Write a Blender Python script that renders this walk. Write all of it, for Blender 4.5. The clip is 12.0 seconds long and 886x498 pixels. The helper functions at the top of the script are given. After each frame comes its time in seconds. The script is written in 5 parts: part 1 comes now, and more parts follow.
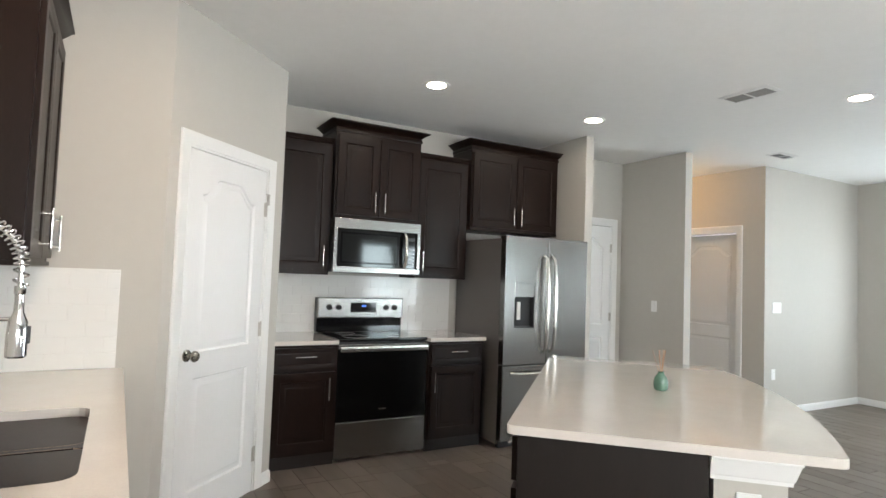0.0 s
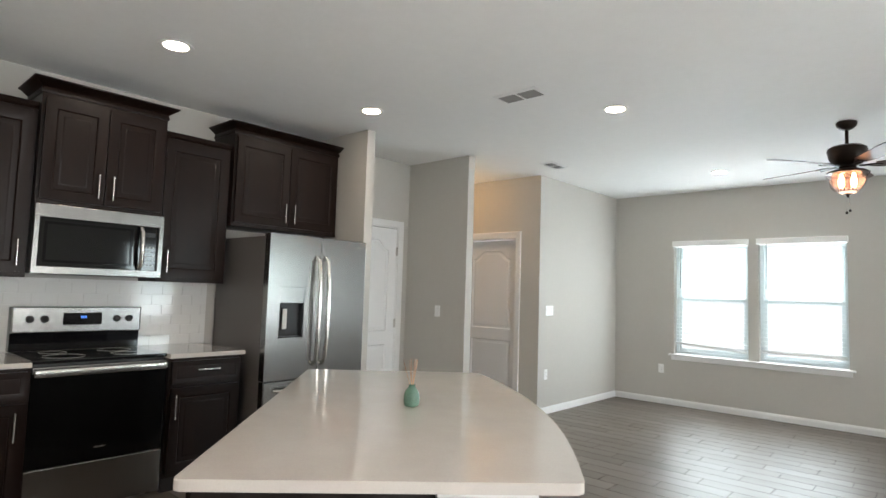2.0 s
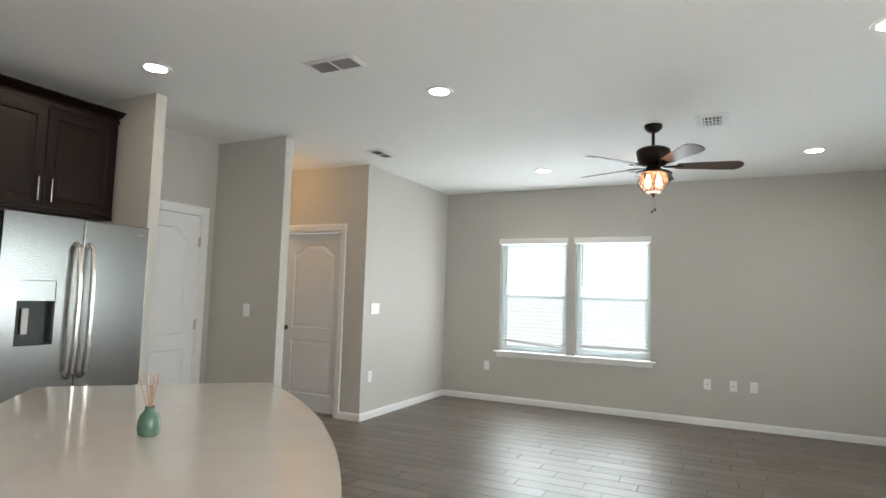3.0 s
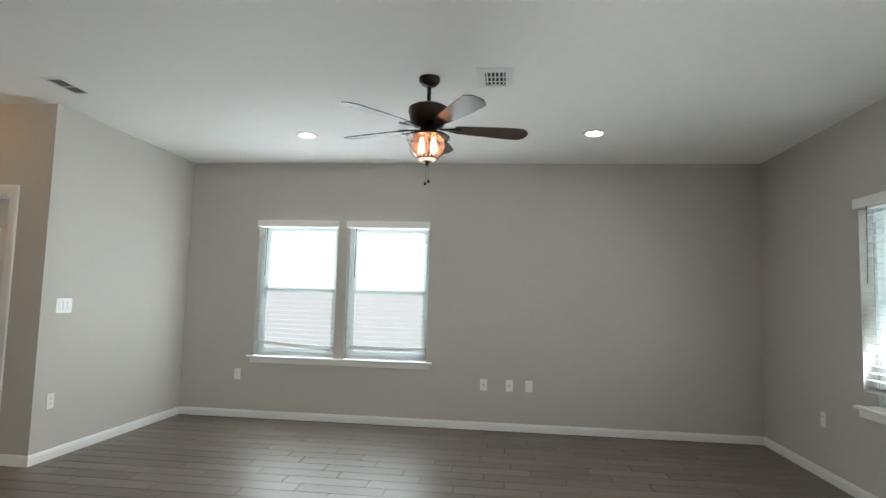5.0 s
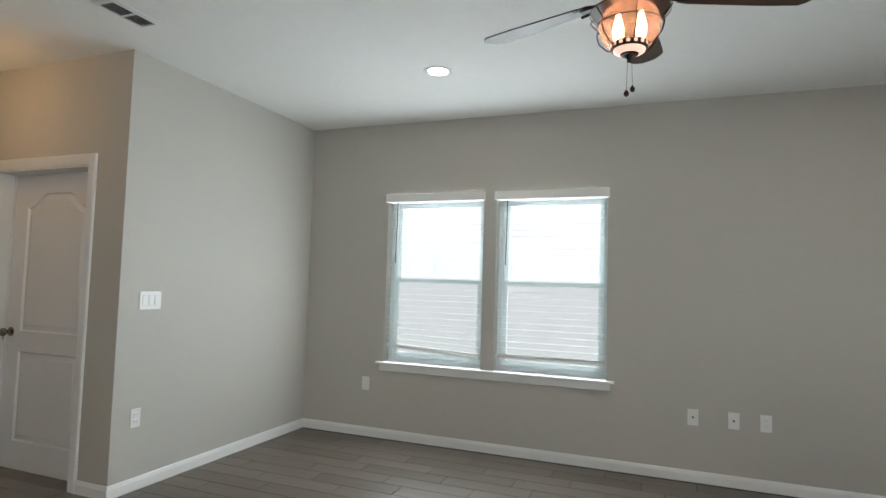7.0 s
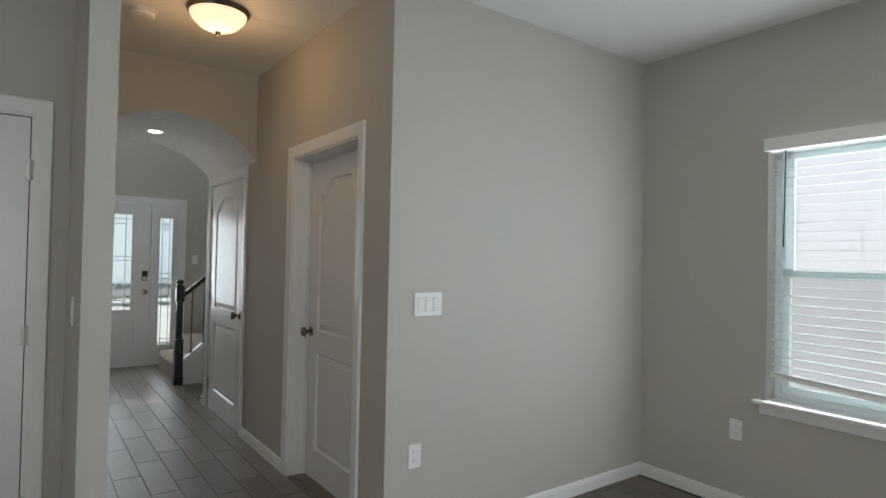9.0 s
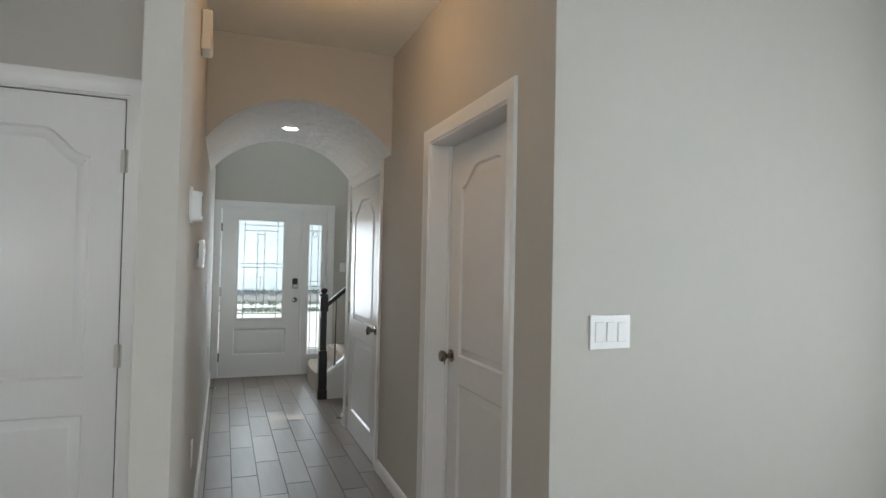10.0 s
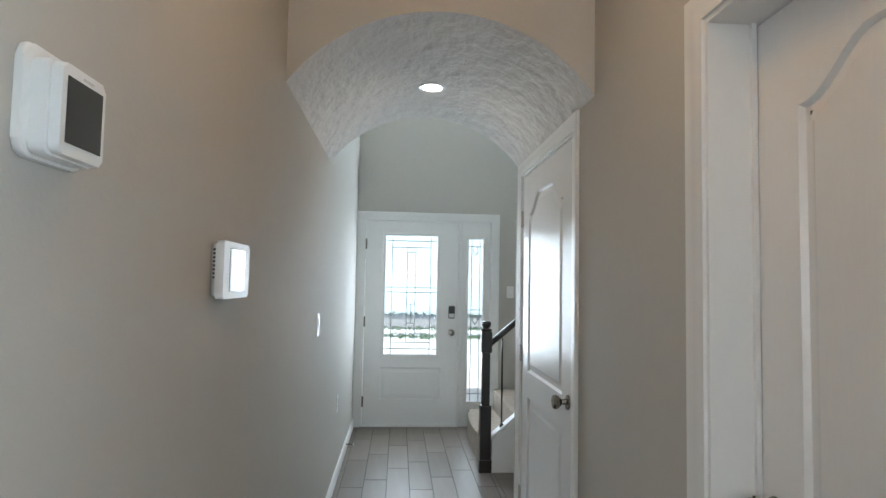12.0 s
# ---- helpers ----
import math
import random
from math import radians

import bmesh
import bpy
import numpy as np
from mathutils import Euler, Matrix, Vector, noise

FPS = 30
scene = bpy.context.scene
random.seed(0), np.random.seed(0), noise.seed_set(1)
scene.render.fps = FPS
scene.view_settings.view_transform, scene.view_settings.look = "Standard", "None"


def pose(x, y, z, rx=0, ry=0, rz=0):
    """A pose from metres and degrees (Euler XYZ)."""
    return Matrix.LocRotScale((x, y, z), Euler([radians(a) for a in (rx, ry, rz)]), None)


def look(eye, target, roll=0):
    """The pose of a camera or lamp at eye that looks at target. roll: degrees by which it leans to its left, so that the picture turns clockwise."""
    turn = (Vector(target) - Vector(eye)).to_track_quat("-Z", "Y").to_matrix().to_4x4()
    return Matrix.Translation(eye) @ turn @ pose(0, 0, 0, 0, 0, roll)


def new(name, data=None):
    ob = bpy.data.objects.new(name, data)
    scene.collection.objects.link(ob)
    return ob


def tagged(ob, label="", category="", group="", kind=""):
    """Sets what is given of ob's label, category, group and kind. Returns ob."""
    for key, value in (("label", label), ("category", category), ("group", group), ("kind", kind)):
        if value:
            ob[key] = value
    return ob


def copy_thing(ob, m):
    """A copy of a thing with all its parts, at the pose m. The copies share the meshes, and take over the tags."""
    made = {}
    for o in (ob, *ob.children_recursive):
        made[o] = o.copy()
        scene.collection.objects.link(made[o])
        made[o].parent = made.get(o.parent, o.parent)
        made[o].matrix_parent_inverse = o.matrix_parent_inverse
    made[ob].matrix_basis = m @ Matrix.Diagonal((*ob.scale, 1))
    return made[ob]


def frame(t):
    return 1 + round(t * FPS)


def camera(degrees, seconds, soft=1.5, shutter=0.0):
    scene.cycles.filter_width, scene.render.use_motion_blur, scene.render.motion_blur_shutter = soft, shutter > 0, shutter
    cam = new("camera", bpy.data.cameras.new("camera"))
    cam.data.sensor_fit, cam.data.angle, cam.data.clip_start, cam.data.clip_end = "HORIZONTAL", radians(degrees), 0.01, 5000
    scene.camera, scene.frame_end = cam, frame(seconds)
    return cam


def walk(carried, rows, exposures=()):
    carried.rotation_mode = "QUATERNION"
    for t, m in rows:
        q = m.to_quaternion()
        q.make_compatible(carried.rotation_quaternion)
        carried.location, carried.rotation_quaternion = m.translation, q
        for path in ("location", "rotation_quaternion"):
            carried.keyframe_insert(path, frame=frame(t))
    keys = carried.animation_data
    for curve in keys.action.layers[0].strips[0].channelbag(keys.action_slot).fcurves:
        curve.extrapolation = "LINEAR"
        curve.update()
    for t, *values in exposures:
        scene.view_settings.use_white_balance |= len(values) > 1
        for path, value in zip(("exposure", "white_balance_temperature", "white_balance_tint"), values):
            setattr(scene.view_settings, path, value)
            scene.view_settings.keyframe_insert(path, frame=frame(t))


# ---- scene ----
cam = camera(75.3, 12.0)
METRES, EYE, TILT, LEAN, TURN = 8.0, 1.5, 0.0, 0.0, -29.4
PATH = [
    (0, (0.707, 0.258, 1.404), (1.687, 1.998, 1.503), 2.1),
    (0.5, (0.755, 0.361, 1.41), (1.832, 2.042, 1.522), 2.0),
    (1, (0.853, 0.403, 1.396), (2.05, 2.0, 1.523), 2.0),
    (1.5, (1.017, 0.42, 1.386), (2.349, 1.906, 1.523), 1.9),
    (1.8, (1.154, 0.429, 1.385), (2.563, 1.834, 1.581), 0.0),
    (2, (1.25, 0.437, 1.384), (2.733, 1.772, 1.532), 1.8),
    (2.5, (1.468, 0.473, 1.358), (3.111, 1.602, 1.515), 1.7),
    (3, (1.737, 0.528, 1.365), (3.522, 1.414, 1.527), 1.7),
    (3.5, (1.975, 0.489, 1.342), (3.864, 1.122, 1.511), 1.6),
    (3.7, (2.102, 0.45, 1.342), (4.02, 0.991, 1.515), 1.6),
    (5.3, (3.141, 0.531, 1.367), (5.122, 0.743, 1.531), 1.6),
    (5.5, (3.315, 0.529, 1.378), (5.293, 0.774, 1.543), 1.7),
    (6, (3.689, 0.61, 1.381), (5.649, 0.976, 1.54), 1.7),
    (6.5, (4.034, 0.769, 1.38), (5.958, 1.295, 1.522), 1.7),
    (7, (4.37, 0.913, 1.368), (6.229, 1.643, 1.487), 1.7),
    (7.2, (4.497, 0.985, 1.36), (6.319, 1.8, 1.476), 1.7),
    (8.8, (5.432, 1.575, 1.409), (6.696, 3.124, 1.445), 1.3),
    (9, (5.542, 1.688, 1.429), (6.717, 3.306, 1.462), 1.2),
    (9.5, (5.758, 2.024, 1.418), (6.699, 3.788, 1.455), 1.1),
    (10, (5.927, 2.407, 1.422), (6.639, 4.276, 1.472), 1.2),
    (10.5, (6.081, 2.787, 1.425), (6.579, 4.723, 1.481), 1.1),
    (11, (6.157, 3.156, 1.416), (6.49, 5.126, 1.491), 1.1),
    (11.5, (6.185, 3.575, 1.427), (6.402, 5.561, 1.524), 1.2),
    (12, (6.225, 3.993, 1.422), (6.376, 5.984, 1.541), 1.1),
]
EXPOSURES = [(0, 0.42, 6270, 10.2), (1.5, 0.27, 6300, 10.8), (3.0, 0.06, 6440, 10.4), (3.7, -0.08, 6460, 9.9), (5.3, -0.33, 6400, 9.5), (7.2, -0.47, 6350, 9.5), (9.0, -0.75, 6290, 10), (9.5, -0.32, 6250, 9.8), (10.5, -0.35, 6260, 11.4), (12, 0.10, 5880, 8.4)]
walk(cam, [(t, look(eye, target, roll)) for t, eye, target, roll in PATH], EXPOSURES)

# ---- measures of the place ----
CEIL = 2.78
KIT_N = 4.98      # kitchen's range wall
LIV_N = 4.045     # living room's wall beside the hall
EAST = 8.93
SOUTH = -1.995
WEST = 0.13
HALL_W, HALL_E = 5.805, 6.938
FRONT = 9.73      # wall of the front door
ARCH_A, ARCH_B = 6.05, 7.42
TH = 0.12
PX, PY = 0.900, 3.445   # corner where the pantry's slanting wall starts

# ---- world, sun, large lights ----
world = bpy.data.worlds.new("world")
scene.world = world
world.use_nodes = True
wn, wl = world.node_tree.nodes, world.node_tree.links
sky = wn.new("ShaderNodeTexSky")
sky.sky_type, sky.sun_disc = "NISHITA", False
SUN_UP, SUN_AZ = radians(62), radians(-2)
sky.sun_elevation, sky.sun_rotation = SUN_UP, SUN_AZ
wl.new(sky.outputs[0], wn["Background"].inputs[0])
wn["Background"].inputs[1].default_value = 0.15


def lamp(name, kind, m, energy, color=(1, 1, 1), **more):
    data = bpy.data.lights.new(name, kind)
    data.energy, data.color = energy, color
    for key, value in more.items():
        if key == "angle":
            data.angle = value
        elif key == "size":
            data.shape = "RECTANGLE"
            data.size, data.size_y = value
        elif key == "radius":
            data.shadow_soft_size = value
    ob = new(name, data)
    ob.matrix_world = m
    return ob


sun_from = Vector((math.sin(SUN_AZ) * math.cos(SUN_UP), math.cos(SUN_AZ) * math.cos(SUN_UP), math.sin(SUN_UP)))
lamp("sun", "SUN", look(sun_from * 20, (0, 0, 0)), 5.0, (1, 0.94, 0.86), angle=radians(0.5))
DAY = (0.88, 0.965, 1.0)
lamp("window_daylight", "AREA", pose(8.926, 2.79, 1.385, 0, 90, 0), 24, DAY, size=(1.46, 0.90))
lamp("window_daylight", "AREA", pose(8.926, 1.79, 1.385, 0, 90, 0), 24, DAY, size=(1.46, 0.90))
lamp("outer_daylight", "AREA", pose(9.17, 2.79, 1.385, 0, 90, 0), 26, DAY, size=(1.40, 0.85))
lamp("outer_daylight", "AREA", pose(9.17, 1.79, 1.385, 0, 90, 0), 26, DAY, size=(1.40, 0.85))
lamp("hall_dome_light", "POINT", pose(6.37, 4.99, CEIL - 0.21), 5.8, (1.0, 0.56, 0.21), radius=0.10)
# Unseen warm lamp added over the sink to tint the counter and wall.
lamp("sink_warm_fill", "AREA", pose(0.85, 2.2, CEIL - 0.02), 9, (1.0, 0.70, 0.46), size=(0.15, 0.15))
for x in (5.882, 6.882):
    lamp("outer_daylight", "AREA", pose(x, SOUTH - 0.24, 1.385, 112, 0, 0), 43, DAY, size=(0.85, 1.40))
# Added fill from an unseen opening, tilted up to brighten the kitchen and its ceiling.
lamp("dining_fill", "AREA", pose(1.9, -2.16, 1.42, 138, 0, 0), 138, (1.0, 0.98, 0.94), size=(2.25, 0.9))
lamp("door_daylight", "AREA", pose(6.322, FRONT - 0.004, 1.30, -90, 0, 0), 17, DAY, size=(0.52, 1.16))
lamp("sidelight_daylight", "AREA", pose(6.998, FRONT + 0.002, 1.08, -90, 0, 0), 5, DAY, size=(0.15, 1.60))
# Added fill high in the foyer; no source is seen there.
lamp("foyer_fill", "AREA", pose(6.415, FRONT - 0.004, 4.11, -90, 0, 0), 80, DAY, size=(0.32, 1.04))

# ---- materials ----


def material(name, color, rough=0.5, metal=0.0, vary=0.06, scale=6.0, bump=0.0, bump_scale=60.0, rand=0.0, stretch=(1, 1, 1),
             rough_vary=0.0, color2=None, spec=0.5, coat=0.0, distance=0.002, island=0.0):
    m = bpy.data.materials.new(name)
    m.use_nodes = True
    n, l = m.node_tree.nodes, m.node_tree.links
    b = n["Principled BSDF"]
    b.inputs["Roughness"].default_value = rough
    b.inputs["Metallic"].default_value = metal
    b.inputs["Specular IOR Level"].default_value = spec
    b.inputs["Coat Weight"].default_value = coat
    tc, mp = n.new("ShaderNodeTexCoord"), n.new("ShaderNodeMapping")
    mp.inputs["Scale"].default_value = stretch
    l.new(tc.outputs["Object"], mp.inputs[0])
    big, fine = n.new("ShaderNodeTexNoise"), n.new("ShaderNodeTexNoise")
    big.inputs["Scale"].default_value, fine.inputs["Scale"].default_value = scale * 0.25, scale * 6
    big.inputs["Detail"].default_value, fine.inputs["Detail"].default_value = 3, 5
    l.new(mp.outputs[0], big.inputs[0]), l.new(mp.outputs[0], fine.inputs[0])
    add = n.new("ShaderNodeMath")
    add.operation = "ADD"
    l.new(big.outputs[0], add.inputs[0]), l.new(fine.outputs[0], add.inputs[1])
    last = add.outputs[0]
    for source, amount in (("Random", rand), ("Island", island)):
        if amount:
            info = n.new("ShaderNodeObjectInfo" if source == "Random" else "ShaderNodeNewGeometry")
            mul = n.new("ShaderNodeMath")
            mul.operation = "MULTIPLY_ADD"
            mul.inputs[1].default_value = amount
            l.new(info.outputs["Random" if source == "Random" else "Random Per Island"], mul.inputs[0])
            l.new(last, mul.inputs[2])
            last = mul.outputs[0]
    ramp = n.new("ShaderNodeMapRange")
    top = 1.4 + rand + island
    ramp.inputs["From Min"].default_value, ramp.inputs["From Max"].default_value = 0.6, top
    l.new(last, ramp.inputs[0])
    mix = n.new("ShaderNodeMix")
    mix.data_type = "RGBA"
    second = color2 or tuple(min(1, c * (1 + vary)) for c in color)
    first = color if color2 else tuple(c * (1 - vary) for c in color)
    mix.inputs[6].default_value, mix.inputs[7].default_value = (*first, 1), (*second, 1)
    l.new(ramp.outputs[0], mix.inputs[0])
    l.new(mix.outputs[2], b.inputs["Base Color"])
    if rough_vary:
        rr = n.new("ShaderNodeMapRange")
        rr.inputs["To Min"].default_value, rr.inputs["To Max"].default_value = max(0, rough - rough_vary), rough + rough_vary
        l.new(fine.outputs[0], rr.inputs[0]), l.new(rr.outputs[0], b.inputs["Roughness"])
    if bump:
        relief, bp = n.new("ShaderNodeTexNoise"), n.new("ShaderNodeBump")
        relief.inputs["Scale"].default_value, relief.inputs["Detail"].default_value = bump_scale, 3
        bp.inputs["Strength"].default_value, bp.inputs["Distance"].default_value = bump, distance
        l.new(mp.outputs[0], relief.inputs[0]), l.new(relief.outputs[0], bp.inputs["Height"])
        l.new(bp.outputs[0], b.inputs["Normal"])
    return m


def glowing(name, color, strength):
    m = bpy.data.materials.new(name)
    m.use_nodes = True
    b = m.node_tree.nodes["Principled BSDF"]
    b.inputs["Base Color"].default_value = (*color, 1)
    b.inputs["Emission Color"].default_value = (*color, 1)
    b.inputs["Emission Strength"].default_value = strength
    return m


def glass(name, color=(1, 1, 1), rough=0.0, relief=0.0, relief_scale=40.0):
    m = bpy.data.materials.new(name)
    m.use_nodes = True
    n, l = m.node_tree.nodes, m.node_tree.links
    n.clear()
    out, mix = n.new("ShaderNodeOutputMaterial"), n.new("ShaderNodeMixShader")
    clear, gloss, fres = n.new("ShaderNodeBsdfRefraction" if relief else "ShaderNodeBsdfTransparent"), n.new("ShaderNodeBsdfGlossy"), n.new("ShaderNodeFresnel")
    clear.inputs[0].default_value = (*color, 1)
    gloss.inputs["Roughness"].default_value = rough
    if relief:
        clear.inputs["IOR"].default_value = 1.15
        clear.inputs["Roughness"].default_value = rough
        tex, bp = n.new("ShaderNodeTexNoise"), n.new("ShaderNodeBump")
        tex.inputs["Scale"].default_value = relief_scale
        bp.inputs["Strength"].default_value, bp.inputs["Distance"].default_value = relief, 0.004
        l.new(tex.outputs[0], bp.inputs["Height"])
        l.new(bp.outputs[0], clear.inputs["Normal"]), l.new(bp.outputs[0], gloss.inputs["Normal"])
    l.new(fres.outputs[0], mix.inputs[0]), l.new(clear.outputs[0], mix.inputs[1]), l.new(gloss.outputs[0], mix.inputs[2])
    l.new(mix.outputs[0], out.inputs[0])
    return m


PAINT = material("greige wall paint", (0.50, 0.483, 0.445), 0.75, vary=0.02, scale=3, bump=0.25, bump_scale=90, spec=0.3)
CEILING = material("white ceiling with knockdown texture", (0.86, 0.86, 0.84), 0.85, vary=0.02, scale=2, bump=0.5, bump_scale=22, distance=0.003, spec=0.2)
VAULT = material("white trowelled texture", (0.76, 0.73, 0.695), 0.7, vary=0.08, scale=9, bump=0.9, bump_scale=14, distance=0.03, spec=0.35, stretch=(1, 0.8, 1))
WHITE = material("white semi-gloss paint", (0.78, 0.78, 0.77), 0.32, vary=0.015, scale=3, bump=0.05, bump_scale=120)
DOORWHITE = material("white painted door with embossed grain", (0.78, 0.78, 0.78), 0.27, vary=0.02, scale=3, bump=0.35, bump_scale=60, stretch=(6, 6, 0.5), distance=0.0012)
PLANK = material("grey-brown wood-look tile", (0.095, 0.074, 0.059), 0.42, vary=0.2, scale=7, stretch=(9, 0.9, 1), rand=0.8, rough_vary=0.1,
                 color2=(0.195, 0.165, 0.140), bump=0.15, bump_scale=14)
PLANKS = material("grey-brown wood-look tiles", (0.095, 0.074, 0.059), 0.42, vary=0.2, scale=7, stretch=(9, 0.9, 1), island=0.8, rough_vary=0.1,
                  color2=(0.195, 0.165, 0.140), bump=0.15, bump_scale=14)
GROUT = material("dark grey grout", (0.032, 0.028, 0.026), 0.9, vary=0.2, scale=30)
ESPRESSO = material("espresso stained wood", (0.0110, 0.0052, 0.0036), 0.34, vary=0.35, scale=8, stretch=(5, 5, 0.6), rough_vary=0.06, bump=0.08, bump_scale=40, spec=0.2)
ESPRESSO_DARK = material("espresso panel", (0.010, 0.0065, 0.0055), 0.4, vary=0.3, scale=8, stretch=(5, 5, 0.6), rough_vary=0.06)
QUARTZ = material("pale polished quartz", (0.60, 0.562, 0.522), 0.04, vary=0.05, scale=30, color2=(0.66, 0.620, 0.578), coat=0.6)
STEEL = material("brushed stainless steel", (0.29, 0.285, 0.275), 0.25, 1.0, vary=0.03, scale=10, stretch=(1, 1, 14), rough_vary=0.012)
SINKSTEEL = material("satin sink steel", (0.50, 0.39, 0.30), 0.42, 1.0, vary=0.1, scale=8, rough_vary=0.08)
for metal_sheet in (STEEL,):
    mn, ml = metal_sheet.node_tree.nodes, metal_sheet.node_tree.links
    tangent = mn.new("ShaderNodeTangent")
    tangent.direction_type, tangent.axis = "RADIAL", "Z"
    mn["Principled BSDF"].inputs["Anisotropic"].default_value = 0.5
    ml.new(tangent.outputs[0], mn["Principled BSDF"].inputs["Tangent"])
CHROME = material("polished chrome", (0.75, 0.75, 0.75), 0.08, 1.0, vary=0.02)
NICKEL = material("satin nickel", (0.26, 0.23, 0.195), 0.22, 1.0, vary=0.05)
HINGE = material("dull satin hinge steel", (0.48, 0.46, 0.43), 0.35, 0.9, vary=0.05)
HANDLE = material("brushed nickel bar", (0.68, 0.66, 0.62), 0.25, 1.0, vary=0.03)
FRIDGE_SIDE = material("dark grey enamelled steel", (0.13, 0.12, 0.115), 0.45, vary=0.06, scale=12, bump=0.1, bump_scale=200)
BLACKGLASS = material("black ceramic glass", (0.006, 0.006, 0.007), 0.06, vary=0.1)
OVENGLASS = material("black oven door glass", (0.004, 0.004, 0.004), 0.12, vary=0.1, spec=0.2)
DARKGREY = material("grey louvre metal", (0.34, 0.34, 0.33), 0.5, vary=0.05)
SCREENGLASS = material("grey screen glass", (0.30, 0.33, 0.34), 0.05, vary=0.02)
BLACK = material("black plastic", (0.015, 0.015, 0.016), 0.35, vary=0.1)
BRONZE = material("oil-rubbed bronze", (0.022, 0.014, 0.010), 0.38, 0.7, vary=0.3, scale=12)
BLADE = material("dark walnut fan blade", (0.055, 0.030, 0.020), 0.35, vary=0.4, scale=10, stretch=(0.7, 8, 1))
TILE = material("white glazed subway tile", (0.76, 0.76, 0.74), 0.09, vary=0.015, scale=4, rand=0.2, bump=0.03, bump_scale=25)
TILEGROUT = material("white tile grout", (0.76, 0.75, 0.73), 0.8, vary=0.05)
PLATE = material("white plastic", (0.80, 0.80, 0.79), 0.3, vary=0.01)
GREYPLATE = material("light grey plastic", (0.62, 0.61, 0.58), 0.35, vary=0.02)
SLOT = material("dark slot", (0.02, 0.02, 0.02), 0.6)
GREEN = material("sage green glazed ceramic", (0.085, 0.165, 0.12), 0.25, vary=0.3, scale=40, bump=0.1, bump_scale=90)
REED = material("natural reed", (0.42, 0.25, 0.15), 0.7, vary=0.15, scale=20)
BLIND = material("white faux-wood blind", (0.80, 0.80, 0.78), 0.4, vary=0.01)
CARPET = material("beige carpet", (0.32, 0.27, 0.22), 0.95, vary=0.2, scale=60, bump=0.8, bump_scale=300, distance=0.005)
NEWEL = material("black-brown stained newel", (0.012, 0.009, 0.008), 0.28, vary=0.2, coat=0.2)
LAMPGLOW = glowing("lit downlight lens", (1.0, 0.83, 0.64), 85)
DOMEGLOW = glowing("lit alabaster dome", (1.0, 0.76, 0.50), 1.7)
BULB = glowing("lit warm bulb", (1.0, 0.60, 0.34), 26)
FANGLASS = glass("amber seeded glass", (1.0, 0.72, 0.60), 0.05)
_n, _l = FANGLASS.node_tree.nodes, FANGLASS.node_tree.links
_mix, _tr = _n.new("ShaderNodeMixShader"), _n.new("ShaderNodeBsdfTranslucent")
_tr.inputs[0].default_value = (1.0, 0.74, 0.66, 1)
_mix.inputs[0].default_value = 0.18
_l.new(_n["Mix Shader"].outputs[0], _mix.inputs[1]), _l.new(_tr.outputs[0], _mix.inputs[2]), _l.new(_mix.outputs[0], _n["Material Output"].inputs[0])
VINYL = material("white window vinyl", (0.78, 0.80, 0.80), 0.35, vary=0.01)
_n, _l = VINYL.node_tree.nodes, VINYL.node_tree.links
_mix, _tr = _n.new("ShaderNodeMixShader"), _n.new("ShaderNodeBsdfTranslucent")
_tr.inputs[0].default_value = (0.86, 0.92, 0.92, 1)
_mix.inputs[0].default_value = 0.45
_l.new(_n["Principled BSDF"].outputs[0], _mix.inputs[1]), _l.new(_tr.outputs[0], _mix.inputs[2]), _l.new(_mix.outputs[0], _n["Material Output"].inputs[0])
WAND = material("smoky grey wand plastic", (0.10, 0.11, 0.11), 0.3)
PANE = glass("window glass", (0.96, 1.0, 0.99))
RAIN = glass("textured leaded glass", (0.97, 1.0, 0.99), 0.04, relief=0.5, relief_scale=22)
CAME = material("zinc came", (0.48, 0.52, 0.51), 0.4, 0.4)
AMBER = glowing("glowing amber glass base", (1.0, 0.66, 0.50), 1.2)
BLUELED = glowing("blue display", (0.1, 0.3, 1.0), 0.8)
CONCRETE = material("pale concrete", (0.80, 0.79, 0.75), 0.9, vary=0.12, scale=4, bump=0.3)
LAWN = material("lawn", (0.05, 0.10, 0.025), 0.95, vary=0.4, scale=5, bump=0.6, bump_scale=150, distance=0.02)
STUCCO = material("pale stucco", (0.45, 0.42, 0.38), 0.9, vary=0.05, scale=4, bump=0.3, bump_scale=60)
ASPHALT = material("sun-bleached asphalt", (0.30, 0.29, 0.28), 0.9, vary=0.15, scale=3, bump=0.4, bump_scale=200)
SCREEN = bpy.data.materials.new("insect screen")
SCREEN.use_nodes = True
_n, _l = SCREEN.node_tree.nodes, SCREEN.node_tree.links
_mix, _tr = _n.new("ShaderNodeMixShader"), _n.new("ShaderNodeBsdfTransparent")
_n["Principled BSDF"].inputs["Base Color"].default_value = (0.12, 0.09, 0.09, 1)
_mix.inputs[0].default_value = 0.36
_l.new(_tr.outputs[0], _mix.inputs[1]), _l.new(_n["Principled BSDF"].outputs[0], _mix.inputs[2])
_l.new(_mix.outputs[0], _n["Material Output"].inputs[0])

